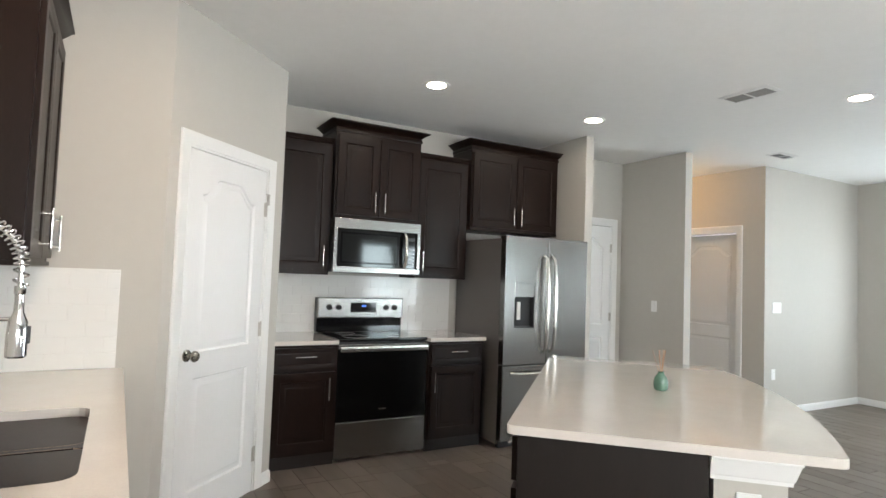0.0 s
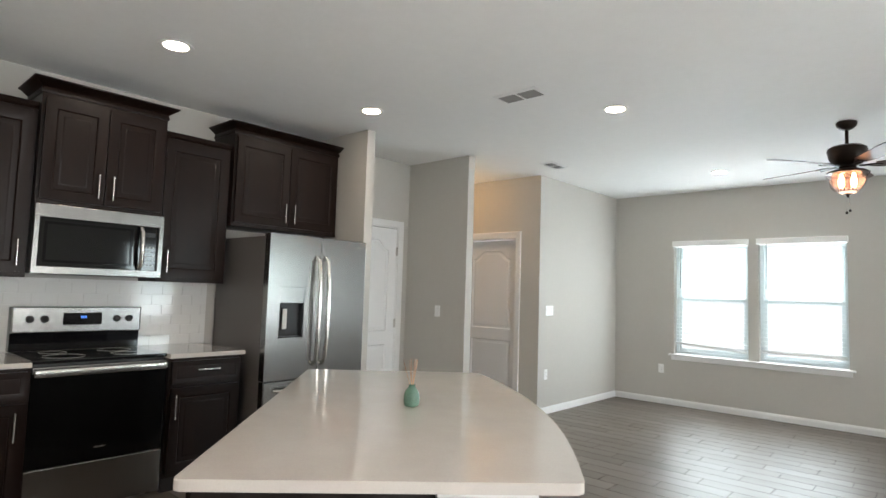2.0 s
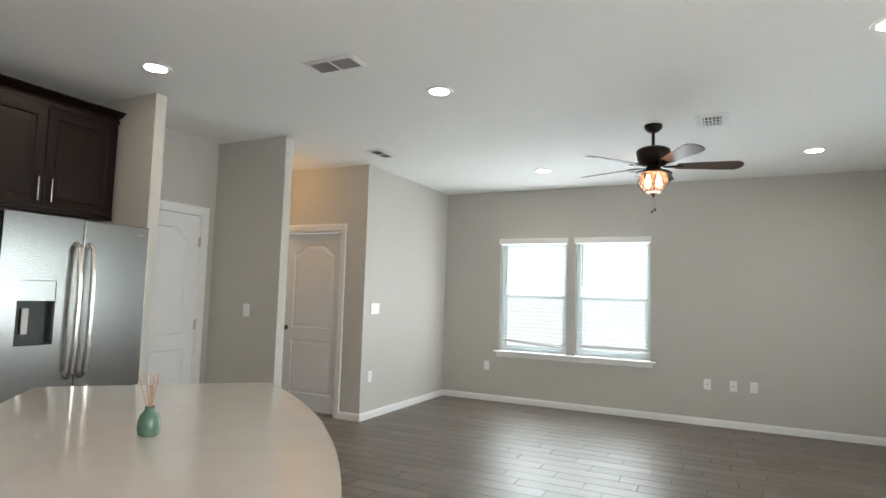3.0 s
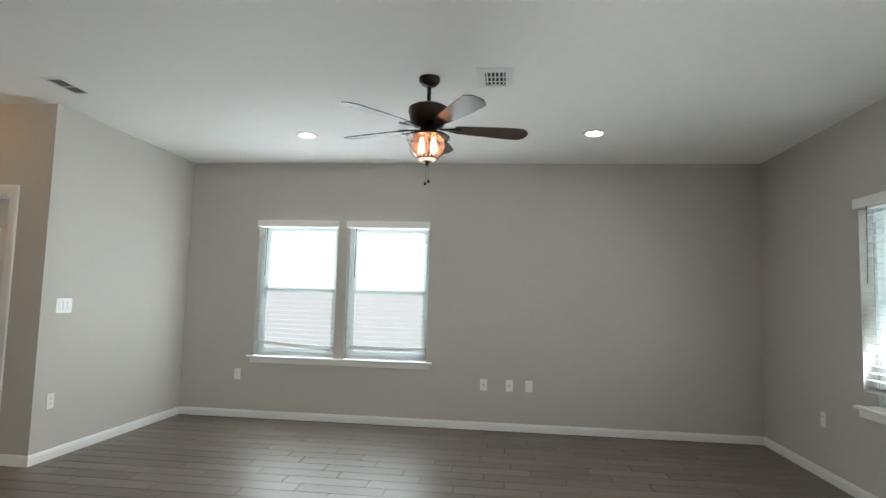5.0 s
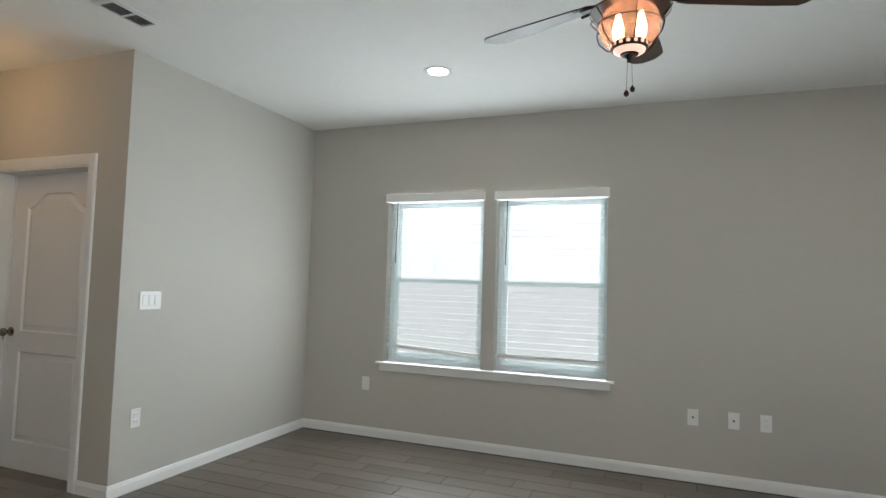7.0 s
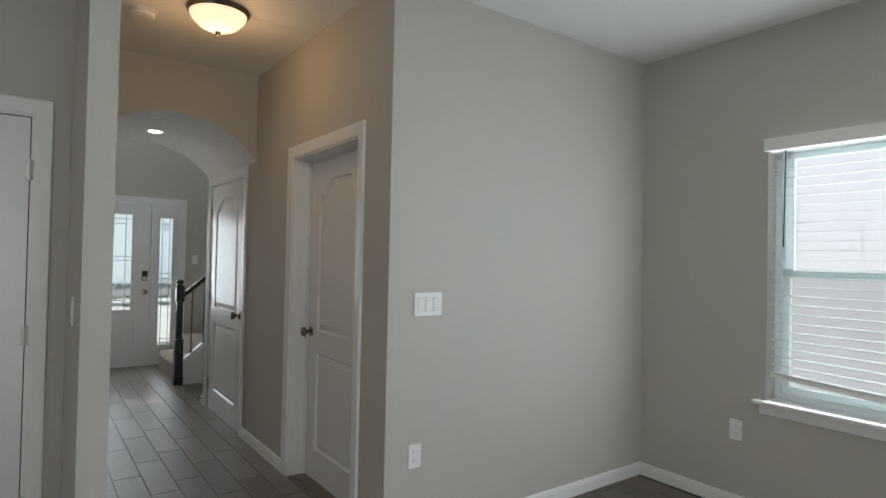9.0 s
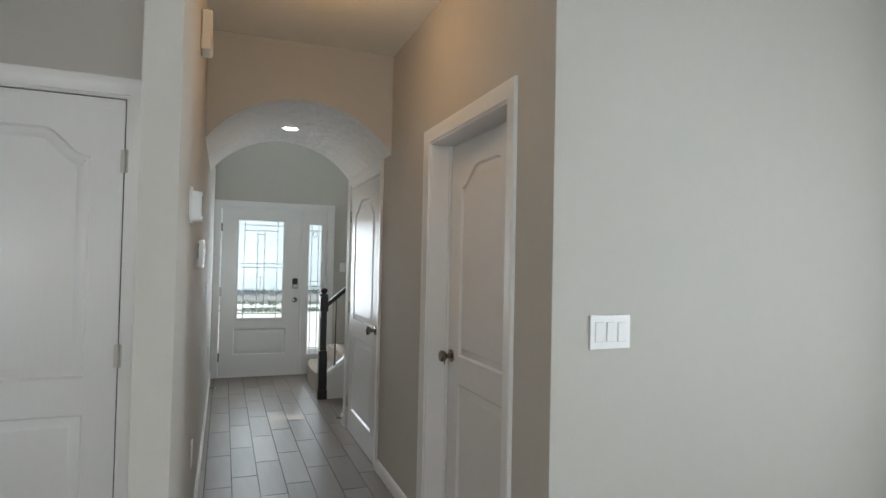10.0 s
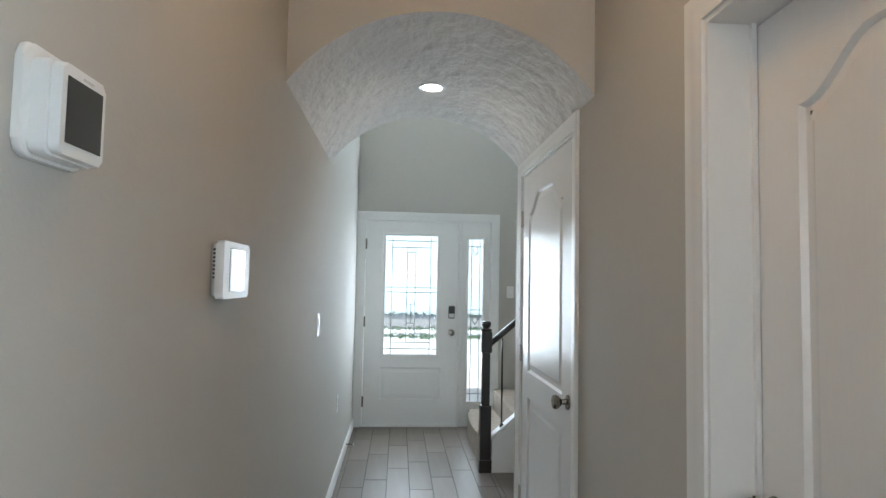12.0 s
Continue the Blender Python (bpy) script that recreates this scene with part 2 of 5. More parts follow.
# ---- builders ----


def mesh_of(name, bm, mat, smooth=True):
    me = bpy.data.meshes.new(name)
    bmesh.ops.recalc_face_normals(bm, faces=bm.faces)
    if smooth:
        for f in bm.faces:
            f.smooth = True
        for e in bm.edges:
            if len(e.link_faces) == 2:
                a, b = (f.calc_area() for f in e.link_faces)
                turn = e.calc_face_angle(0)
                e.smooth = not (turn > radians(38) or (turn > radians(8) and max(a, b) > 6 * min(a, b)))
    bm.to_mesh(me)
    bm.free()
    me.materials.append(mat)
    return me


def part(name, bm, mat, parent=None, label="", m=None, smooth=True):
    ob = new(name, mesh_of(name, bm, mat, smooth))
    if parent:
        ob.parent = parent
    if m:
        ob.matrix_basis = m
    return tagged(ob, label)


def thing(name, m, label, category, group="", kind=""):
    ob = new(name)
    ob.empty_display_size = 0.1
    ob.matrix_basis = m
    return tagged(ob, label, category, group, kind)


def box(lo, hi, bevel=0.0, bm=None, m=None):
    own = bmesh.new()
    vs = [own.verts.new((x, y, z)) for x in (lo[0], hi[0]) for y in (lo[1], hi[1]) for z in (lo[2], hi[2])]
    for f in ((0, 1, 3, 2), (4, 6, 7, 5), (0, 4, 5, 1), (2, 3, 7, 6), (0, 2, 6, 4), (1, 5, 7, 3)):
        own.faces.new([vs[i] for i in f])
    if bevel:
        bmesh.ops.bevel(own, geom=own.edges[:], offset=bevel, segments=2, affect="EDGES", profile=0.5)
    if m:
        own.transform(m)
    if bm is None:
        return own
    join(bm, own)
    return bm


def join(bm, own):
    me = bpy.data.meshes.new("tmp")
    own.to_mesh(me)
    own.free()
    bm.from_mesh(me)
    bpy.data.meshes.remove(me)
    return bm


def lathe(profile, n=32, bm=None, m=None):
    """A turned shape: rows of radius and height, from below upwards."""
    own = bmesh.new()
    rings = []
    for r, z in profile:
        if r < 1e-5:
            rings.append([own.verts.new((0, 0, z))])
        else:
            rings.append([own.verts.new((r * math.cos(2 * math.pi * i / n), r * math.sin(2 * math.pi * i / n), z)) for i in range(n)])
    for a, b in zip(rings, rings[1:]):
        for i in range(n):
            j = (i + 1) % n
            ring = [a[i % len(a)], a[j % len(a)], b[j % len(b)], b[i % len(b)]]
            ring = [v for k, v in enumerate(ring) if v not in ring[:k]]
            if len(ring) > 2:
                own.faces.new(ring)
    for end in (rings[0], rings[-1]):
        if len(end) > 2:
            own.faces.new(end)
    if m:
        own.transform(m)
    return own if bm is None else join(bm, own)


def tube(points, r, n=10, bm=None, closed=False):
    own = bmesh.new()
    pts = [Vector(p) for p in points]
    rings, up = [], None
    for i, p in enumerate(pts):
        a = pts[i - 1] if (i or closed) else p
        b = pts[(i + 1) % len(pts)] if (i < len(pts) - 1 or closed) else p
        d = (b - a).normalized()
        side = (up if up and abs(up.dot(d)) < 0.95 else Vector((0.3, 0.2, 1)))
        side = (side - d * side.dot(d)).normalized()
        up = side
        o = d.cross(side)
        rings.append([own.verts.new(p + side * r * math.cos(2 * math.pi * k / n) + o * r * math.sin(2 * math.pi * k / n)) for k in range(n)])
    pairs = list(zip(rings, rings[1:])) + ([(rings[-1], rings[0])] if closed else [])
    for a, b in pairs:
        for k in range(n):
            own.faces.new((a[k], a[(k + 1) % n], b[(k + 1) % n], b[k]))
    if not closed:
        own.faces.new(rings[0]), own.faces.new(rings[-1])
    return own if bm is None else join(bm, own)


def prism(outline, z0, z1, bevel=0.0, m=None):
    own = bmesh.new()
    low = [own.verts.new((x, y, z0)) for x, y in outline]
    high = [own.verts.new((x, y, z1)) for x, y in outline]
    own.faces.new(low), own.faces.new(high)
    for i in range(len(low)):
        j = (i + 1) % len(low)
        own.faces.new((low[i], low[j], high[j], high[i]))
    if bevel:
        edges = [e for e in own.edges if abs(e.verts[0].co.z - e.verts[1].co.z) < 1e-6]
        bmesh.ops.bevel(own, geom=edges, offset=bevel, segments=3, affect="EDGES", profile=0.5)
    if m:
        own.transform(m)
    return own


def inset_loop(points, d):
    """The outline (anticlockwise) moved inwards by d."""
    out, n = [], len(points)
    for i in range(n):
        p, a, b = Vector(points[i]), Vector(points[i - 1]), Vector(points[(i + 1) % n])
        u, v = (p - a).normalized(), (b - p).normalized()
        nu, nv = Vector((-u.y, u.x)), Vector((-v.y, v.x))
        s = (nu + nv)
        out.append(tuple(p + s * (d / max(0.3, 1 + nu.dot(nv)))))
    return out


def rounded(points, r, sharp=0.6):
    out, n = [], len(points)
    for i in range(n):
        p, a, b = Vector(points[i]), Vector(points[i - 1]), Vector(points[(i + 1) % n])
        u, v = (a - p).normalized(), (b - p).normalized()
        if u.dot(v) < -sharp:
            out.append(tuple(p))
            continue
        for k in range(5):
            s = k / 4
            out.append(tuple((p + u * r) * (1 - s) ** 2 + p * 2 * s * (1 - s) + (p + v * r) * s * s))
    return out


def rect(x0, x1, z0, z1):
    return [(x0, z0), (x1, z0), (x1, z1), (x0, z1)]


def arched(x0, x1, z0, z1, rise):
    """A panel with an eyebrow top: shoulders, then a shallow arch."""
    top = []
    for i in range(25):
        s = i / 24
        e = min(1, max(0, (1 - abs(2 * s - 1)) * 1.75 - 0.12))
        top.append((x1 + (x0 - x1) * s, z1 - rise + rise * (e * e * (3 - 2 * e))))
    return [(x0, z0), (x1, z0)] + top


def slab(w, h, t, panels, profile, edge=0.003):
    """A leaf with its face at y = 0 towards -y, x from 0 to w, with sunk and raised panels on that face and on the back."""
    own = bmesh.new()

    def face(sign, y):
        outer = [own.verts.new((x, y, z)) for x, z in rect(0, w, 0, h)]
        edges = [own.edges.new((outer[i], outer[(i + 1) % 4])) for i in range(4)]
        for panel in panels:
            last = [own.verts.new((x, y, z)) for x, z in panel]
            edges += [own.edges.new((last[i], last[(i + 1) % len(last)])) for i in range(len(last))]
            for inset, depth in profile:
                ring = [own.verts.new((x, y + sign * depth, z)) for x, z in inset_loop(panel, inset)]
                for i in range(len(ring)):
                    j = (i + 1) % len(ring)
                    own.faces.new((last[i], last[j], ring[j], ring[i]))
                last = ring
            own.faces.new(last)
        bmesh.ops.triangle_fill(own, use_beauty=True, use_dissolve=False, edges=edges)
        return outer

    a, b = face(1, 0), face(-1, t)
    for i in range(4):
        own.faces.new((a[i], a[(i + 1) % 4], b[(i + 1) % 4], b[i]))
    return own


MOULD = [(0.009, 0.012), (0.020, 0.012), (0.046, 0.001)]
CABMOULD = [(0.008, 0.006), (0.013, 0.012), (0.030, 0.012), (0.050, 0.007)]


def wall(name, lo, hi, holes=(), axis="x", mat=None, label="", bottom=0.0):
    """A wall with holes. Each hole: start and end along the axis, bottom, top."""
    own = bmesh.new()
    k = 0 if axis == "x" else 1
    cuts = sorted({lo[k], hi[k], *[h[0] for h in holes], *[h[1] for h in holes]})
    for a, b in zip(cuts, cuts[1:]):
        spans = sorted((h[2], h[3]) for h in holes if h[0] <= a + 1e-6 and h[1] >= b - 1e-6)
        z = lo[2]
        for z0, z1 in spans + [(hi[2], hi[2])]:
            if z0 > z + 1e-4:
                p, q = list(lo), list(hi)
                p[k], q[k], p[2], q[2] = a, b, z, z0
                box(p, q, bm=own)
            z = z1
    bmesh.ops.remove_doubles(own, verts=own.verts, dist=1e-5)
    return tagged(part(name, own, mat or PAINT, smooth=False), label or "greige painted drywall with light orange-peel texture", kind="structure")


def casing(w, h, width=0.070, thick=0.016):
    """Door casing round an opening 0..w, 0..h, lying on the wall's face y = 0 towards -y, with mitred corners."""
    own = bmesh.new()
    prof = [(0.0, 0.0), (0.0, thick * 0.55), (0.010, thick * 0.7), (width * 0.55, thick * 0.75), (width * 0.68, thick), (width - 0.004, thick), (width, thick * 0.7), (width, 0.0)]
    rows = []
    for o, d in prof:
        rows.append([own.verts.new(p) for p in ((-o, -d, 0), (-o, -d, h + o), (w + o, -d, h + o), (w + o, -d, 0))])
    for a, b in zip(rows, rows[1:]):
        for i in range(3):
            own.faces.new((a[i], a[i + 1], b[i + 1], b[i]))
    return own


def baseboard(points, flip=False):
    """A skirting board along a line of points in plan; it stands to the left of the way, 14 mm thick."""
    own = bmesh.new()
    prof = [(0.0, 0.0), (0.014, 0.0), (0.014, 0.056), (0.011, 0.062), (0.011, 0.070), (0.004, 0.080), (0.0, 0.080)]
    pts = [Vector(p) for p in points]
    rows = []
    for o, z in prof:
        row = []
        for i, p in enumerate(pts):
            u = (p - pts[i - 1]).normalized() if i else (pts[1] - p).normalized()
            v = (pts[i + 1] - p).normalized() if i < len(pts) - 1 else u
            nu, nv = Vector((-u.y, u.x)), Vector((-v.y, v.x))
            q = p + (nu + nv) * (o / (1 + nu.dot(nv)))
            row.append(own.verts.new((q.x, q.y, z + 0.008)))
        rows.append(row)
    for a, b in zip(rows, rows[1:]):
        for i in range(len(pts) - 1):
            own.faces.new((a[i], a[i + 1], b[i + 1], b[i]))
    for k in (0, -1):
        own.faces.new([row[k] for row in rows])
    return tagged(part("baseboard", own, WHITE), "white semi-gloss moulded baseboard", kind="structure")


# ---- structure ----
FLOOR_Z = 0.008
fl = part("floor", box((WEST - TH, SOUTH - TH, -0.1), (EAST + TH + 0.2, FRONT + TH, 0.004)), GROUT, smooth=False)
tagged(fl, "wood-look porcelain plank tile floor, grey-brown, with dark grout", kind="structure")
ceil = part("ceiling", box((WEST - TH, SOUTH - TH, CEIL), (EAST + TH, KIT_N, CEIL + 0.1)), CEILING, smooth=False)
tagged(ceil, "flat white ceiling with knockdown texture", kind="structure")
ceil2 = part("ceiling", box((HALL_W - TH, KIT_N + 0.002, CEIL), (HALL_E + TH, ARCH_A + 0.1, CEIL + 0.1)), CEILING, smooth=False)
tagged(ceil2, "flat white hall ceiling with knockdown texture", kind="structure")

wall("wall_east", (EAST, SOUTH, 0), (EAST + TH + 0.08, LIV_N, CEIL), [(1.345, 2.235, 0.672, 2.107), (2.345, 3.235, 0.672, 2.107)], "y")
wall("wall_south", (WEST - TH, SOUTH - TH - 0.08, 0), (EAST + TH, SOUTH - 0.001, CEIL), [(5.437, 6.327, 0.672, 2.107), (6.437, 7.327, 0.672, 2.107), (0.75, 3.05, 0.85, 2.05)], "x")
wall("wall_west", (WEST - TH, SOUTH, 0), (WEST, PY, CEIL))
wall("wall_pantry", (WEST - TH, PY, 0), (PX, PY + TH, CEIL))
wall("wall_range", (1.655, KIT_N, 0), (HALL_W - 0.099, KIT_N + TH, CEIL), [(4.80, 5.568, 0, 2.068)], "x")
wall("wall_living_north", (HALL_E + 0.001, LIV_N, 0), (EAST + TH + 0.08, LIV_N + TH, CEIL))
wall("wall_stub", (4.462, 4.255, 0), (4.552, KIT_N - 0.001, CEIL))
wall("wall_hall_west", (HALL_W - 0.098, 4.13, 0), (HALL_W, FRONT, 5.0))
wall("wall_hall_east", (HALL_E, LIV_N + 0.001, 0), (HALL_E + 0.155, 7.46, 3.2), [(4.37, 5.285, 0, 2.068), (6.293, 7.30, 0, 2.068)], "y")
# The high slot is unseen, added to let the sun patch onto the foyer floor.
wall("wall_front", (HALL_W - TH, FRONT, 0), (8.9, FRONT + 0.14, 5.0), [(5.868, 7.168, 0, 2.06), (6.25, 6.58, 3.58, 4.65)], "x")
wall("wall_foyer", (HALL_E + 0.155, 7.34, 0), (8.9, 7.46, 5.0))
wall("wall_foyer_end", (8.9, 7.34, 0), (9.02, FRONT + 0.14, 5.0))
wall("wall_above_vault", (HALL_W, 7.30, 2.52), (HALL_E + TH, 7.42, 5.0))
foyer_ceiling = part("ceiling", box((HALL_W - TH, 7.3, 5.0), (9.02, FRONT + 0.14, 5.1)), CEILING, smooth=False)
tagged(foyer_ceiling, "high white foyer ceiling", kind="structure")

# the pantry's slanting wall, with its door
DIAG = pose(PX, PY, 0, 0, 0, 45)
DLEN = (1.65 - PX) * math.sqrt(2)
own = bmesh.new()
D0, D1 = 0.135, 0.896
box((0, 0, 0), (D0, TH, CEIL), bm=own)
box((D1, 0, 0), (DLEN, TH, CEIL), bm=own)
box((D0, 0, 2.068), (D1, TH, CEIL), bm=own)
own.transform(DIAG)
tagged(part("wall_pantry_slant", own, PAINT, smooth=False), "greige painted drywall set at a slant round the pantry", kind="structure")
wall("wall_pantry_return", (1.55, PY + DLEN * math.sqrt(0.5) + 0.002, 0), (1.655, KIT_N + TH, CEIL))

# vaulted soffit over the hall
own = bmesh.new()
cx, half, rise, spring = (HALL_W + HALL_E) / 2, (HALL_E - HALL_W) / 2, 0.290, 2.132
R = (half * half + rise * rise) / (2 * rise)
a0 = math.asin(half / R)
rows = []
for i in range(29):
    a = -a0 + 2 * a0 * i / 28
    x, z = cx + R * math.sin(a), spring + rise - R + R * math.cos(a)
    rows.append([own.verts.new(p) for p in ((x, ARCH_A, z), (x, ARCH_B, z), (x, ARCH_B, 3.0), (x, ARCH_A, 3.0))])
for a, b in zip(rows, rows[1:]):
    for k in range(4):
        own.faces.new((a[k], b[k], b[(k + 1) % 4], a[(k + 1) % 4]))
own.faces.new(rows[0]), own.faces.new(rows[-1])
vault = part("vault", own, PAINT)
vault.data.materials.append(VAULT)
for f in vault.data.polygons:
    if f.normal.z < -0.3 and f.center.z < 2.5:
        f.material_index = 1
tagged(vault, "arched hall soffit with trowelled white texture on its underside", kind="structure")

# skirting boards
baseboard([(EAST, SOUTH), (EAST, LIV_N), (HALL_E, LIV_N), (HALL_E, 4.306)])
baseboard([(WEST, SOUTH), (EAST, SOUTH)])
baseboard([(HALL_E, 5.349), (HALL_E, 6.229)])
baseboard([(HALL_E, 7.364), (HALL_E, 7.46), (8.9, 7.46)])
baseboard([(5.802, FRONT), (HALL_W, FRONT), (HALL_W, 4.13), (HALL_W - 0.098, 4.13), (HALL_W - 0.098, KIT_N), (5.633, KIT_N)])
baseboard([(4.735, KIT_N), (4.552, KIT_N), (4.552, 4.255), (4.462, 4.255), (4.462, KIT_N)])
baseboard([(1.65, 4.30), (1.65, PY + DLEN * math.sqrt(0.5)), (PX + 0.962 * math.sqrt(0.5), PY + 0.962 * math.sqrt(0.5))])

# ---- doors ----


def knob_on(parent, x, y, z, towards=-1):
    m = pose(x, y, z, 90 if towards < 0 else -90)
    k = part("door_knob", lathe([(0.030, 0), (0.033, 0.003), (0.031, 0.008), (0.014, 0.011), (0.011, 0.030), (0.020, 0.036), (0.029, 0.048), (0.030, 0.058), (0.024, 0.067), (0.0, 0.071)], 24), NICKEL, parent, "satin nickel round knob", m)
    return k


def panel_door(name, m, w, label, hinges="right", back=0.0, wall_t=0.12, knobs=True, stop=False, h=2.068):
    """A two-panel eyebrow-top door in its frame. Local x runs along the opening, the room seen is at -y."""
    d = thing(name, m, label, "door", kind="structure")
    jt = 0.018
    own = box((0, 0.0, 0), (jt, wall_t, h))
    box((w - jt, 0, 0), (w, wall_t, h), bm=own)
    box((jt, 0, h - jt), (w - jt, wall_t, h), bm=own)
    for x0, x1 in ((jt, jt + 0.010), (w - jt - 0.010, w - jt)):
        y = back + 0.040 if back < 0.05 else back - 0.014
        box((x0, y, 0), (x1, y + 0.012, h - jt), bm=own)
    part("door_jamb", own, WHITE, d)
    part("door_casing", casing(w - 0.012, h - 0.006), WHITE, d, m=pose(0.006, 0, 0))
    lw = w - 2 * jt - 0.010
    lh = h - jt - 0.015
    s = lw * 0.155
    panels = [rect(s, lw - s, 0.19, 0.80), arched(s, lw - s, 0.94, lh - 0.13, 0.10)]
    leaf = part("door_leaf", slab(lw, lh, 0.035, panels, MOULD), DOORWHITE, d, m=pose(jt + 0.005, back + 0.002, 0.009))
    if knobs:
        kx = 0.050 if hinges == "right" else lw - 0.050
        knob_on(leaf, kx, 0, 0.93)
    if back > 0.05:
        part("strike_plate", box((jt - 0.001, back - 0.02, 0.885), (jt + 0.0015, back + 0.004, 0.955), 0.0005), NICKEL, d, "satin nickel strike plate")
    for z in (0.24, 1.03, 1.80):
        hx = w - jt if hinges == "right" else jt
        if back < 0.05:
            own = box((-0.017, -0.004, -0.045), (0.017, 0.001, 0.045), 0.001)
            lathe([(0.005, -0.045), (0.005, 0.045), (0.007, 0.048), (0.0, 0.052)], 10, own, pose(0, -0.007, 0))
            part("hinge", own, HINGE, d, "satin nickel butt hinge", pose(hx, back + 0.002, z))
    return d


ww = D1 - D0
pd = panel_door("door_1", DIAG @ pose(D0, 0, 0), ww, "closed white two-panel pantry door with a nickel knob")
own = box((-0.004, -0.016, -0.030), (0.012, -0.001, 0.040), 0.001)
box((-0.030, -0.014, 0.036), (0.018, -0.008, 0.042), bm=own)
part("flip_latch", own, HINGE, pd, "small nickel child-safety latch", pose(ww - 0.012, 0, 1.86))
d2 = panel_door("door_2", pose(4.80, KIT_N, 0), 0.768, "closed white two-panel door with nickel hinges in the kitchen recess")
# Black strips put the shade of the gap round the leaf into colour.
own = box((0.018, 0.012, 0.009), (0.0235, 0.039, 2.05))
box((0.7445, 0.012, 0.009), (0.750, 0.039, 2.05), bm=own)
box((0.0235, 0.012, 2.0440), (0.7445, 0.039, 2.05), bm=own)
part("gap_shade", own, BLACK, d2, "black strip standing in for the shaded gap round the leaf", smooth=False)
panel_door("door_3", pose(HALL_E, 5.285, 0, 0, 0, -90), 0.915, "closed white two-panel hall door set deep in its frame", "right", back=0.118, wall_t=0.155)
panel_door("door_4", pose(HALL_E, 7.30, 0, 0, 0, -90), 1.007, "closed white two-panel closet door with nickel knob under the arch", "left")

# ---- front door with its sidelight ----
fd = thing("door_5", pose(5.868, FRONT, 0), "white front door with leaded glass and a matching sidelight", "door", kind="structure")
own = box((0, 0, 0), (0.02, 0.14, 2.06))
box((1.28, 0, 0), (1.30, 0.14, 2.06), bm=own)
box((0.02, 0, 2.04), (1.28, 0.14, 2.06), bm=own)
box((0.955, 0.0, 0.0), (0.985, 0.10, 2.04), bm=own)
box((0.02, 0.0, 0.0), (1.28, 0.14, 0.018), bm=own)
part("door_jamb", own, WHITE, fd)
part("door_casing", casing(1.288, 2.054), WHITE, fd, m=pose(0.006, 0, 0))


def lite(parent, x0, x1, z0, z1, y):
    """A raised frame round a pane of leaded glass, the pane, and its cames."""
    own = bmesh.new()
    for a, b in (((x0 - 0.03, z0 - 0.03), (x1 + 0.03, z0)), ((x0 - 0.03, z1), (x1 + 0.03, z1 + 0.03)), ((x0 - 0.03, z0), (x0, z1)), ((x1, z0), (x1 + 0.03, z1))):
        box((a[0], y - 0.012, a[1]), (b[0], y + 0.03, b[1]), 0.004, own)
    part("glazing_frame", own, WHITE, parent)
    ob = part("glass_pane", box((x0, y + 0.018, z0), (x1, y + 0.022, z1)), RAIN, parent, "textured clear glass", smooth=False)
    ob.visible_shadow = False
    own = bmesh.new()
    w, h = x1 - x0, z1 - z0
    r = 0.0045

    def bar(ax, az, bx, bz):
        tube([(x0 + ax * w, y + 0.015, z0 + az * h), (x0 + bx * w, y + 0.015, z0 + bz * h)], r, 6, own)

    e = 0.13 if w > 0.3 else 0.22
    for s in (e, 1 - e):
        bar(s, 0, s, 1)
    for v in (0.045, 0.955):
        bar(0, v, 1, v)
    for v in (0.52, 0.56):
        bar(0, v, 1, v)
    if w > 0.3:
        for s in (0.42, 0.58):
            bar(s, 0.1, s, 0.9)
        for v in (0.86, 0.66, 0.42, 0.26):
            bar(0.42, v, 0.58, v)
        bar(0.5, 0.26, 0.5, 0.42)
        bar(e, 0.9, 1 - e, 0.9), bar(e, 0.1, 1 - e, 0.1)
    else:
        for v in (0.93, 0.50):
            bar(0.3, v, 0.5, v + 0.03), bar(0.5, v + 0.03, 0.7, v), bar(0.7, v, 0.5, v - 0.03), bar(0.5, v - 0.03, 0.3, v)
    part("lead_came", own, CAME, parent, "dark zinc cames")


leaf = part("door_leaf", slab(0.925, 0.64, 0.044, [rect(0.16, 0.765, 0.25, 0.56)], MOULD), WHITE, fd, m=pose(0.026, 0.012, 0.022))
own = box((0, 0, 0.64), (0.165, 0.044, 2.012))
box((0.745, 0, 0.64), (0.925, 0.044, 2.012), bm=own)
box((0.165, 0, 1.90), (0.745, 0.044, 2.012), bm=own)
box((0.165, 0, 0.64), (0.745, 0.044, 0.66), bm=own)
part("door_frame", own, WHITE, leaf)
lite(leaf, 0.195, 0.715, 0.69, 1.87, 0.0)
own = box((-0.032, -0.022, 0), (0.032, 0, 0.125), 0.008)
part("keypad_lock", own, BLACK, leaf, "black and grey keypad deadbolt", pose(0.865, -0.001, 1.05))
part("keypad_face", box((-0.027, -0.026, 0.01), (0.027, -0.022, 0.05), 0.002), GREYPLATE, leaf, "grey lower face of the keypad", pose(0.865, -0.001, 1.05))
knob_on(leaf, 0.865, -0.001, 0.91)
for z in (0.25, 1.03, 1.80):
    own = box((-0.010, -0.004, -0.05), (0.012, 0.0, 0.05), 0.001)
    lathe([(0.006, -0.05), (0.006, 0.05), (0.0, 0.054)], 10, own, pose(0, -0.006, 0))
    part("hinge", own, NICKEL, fd, "dark nickel butt hinge", pose(0.024, 0.01, z))
side = part("sidelight", box((0.99, 0.014, 0.018), (1.275, 0.056, 0.225)), WHITE, fd)
own = box((0.99, 0.014, 1.90), (1.275, 0.056, 2.04))
box((0.99, 0.014, 0.225), (1.035, 0.056, 1.90), bm=own)
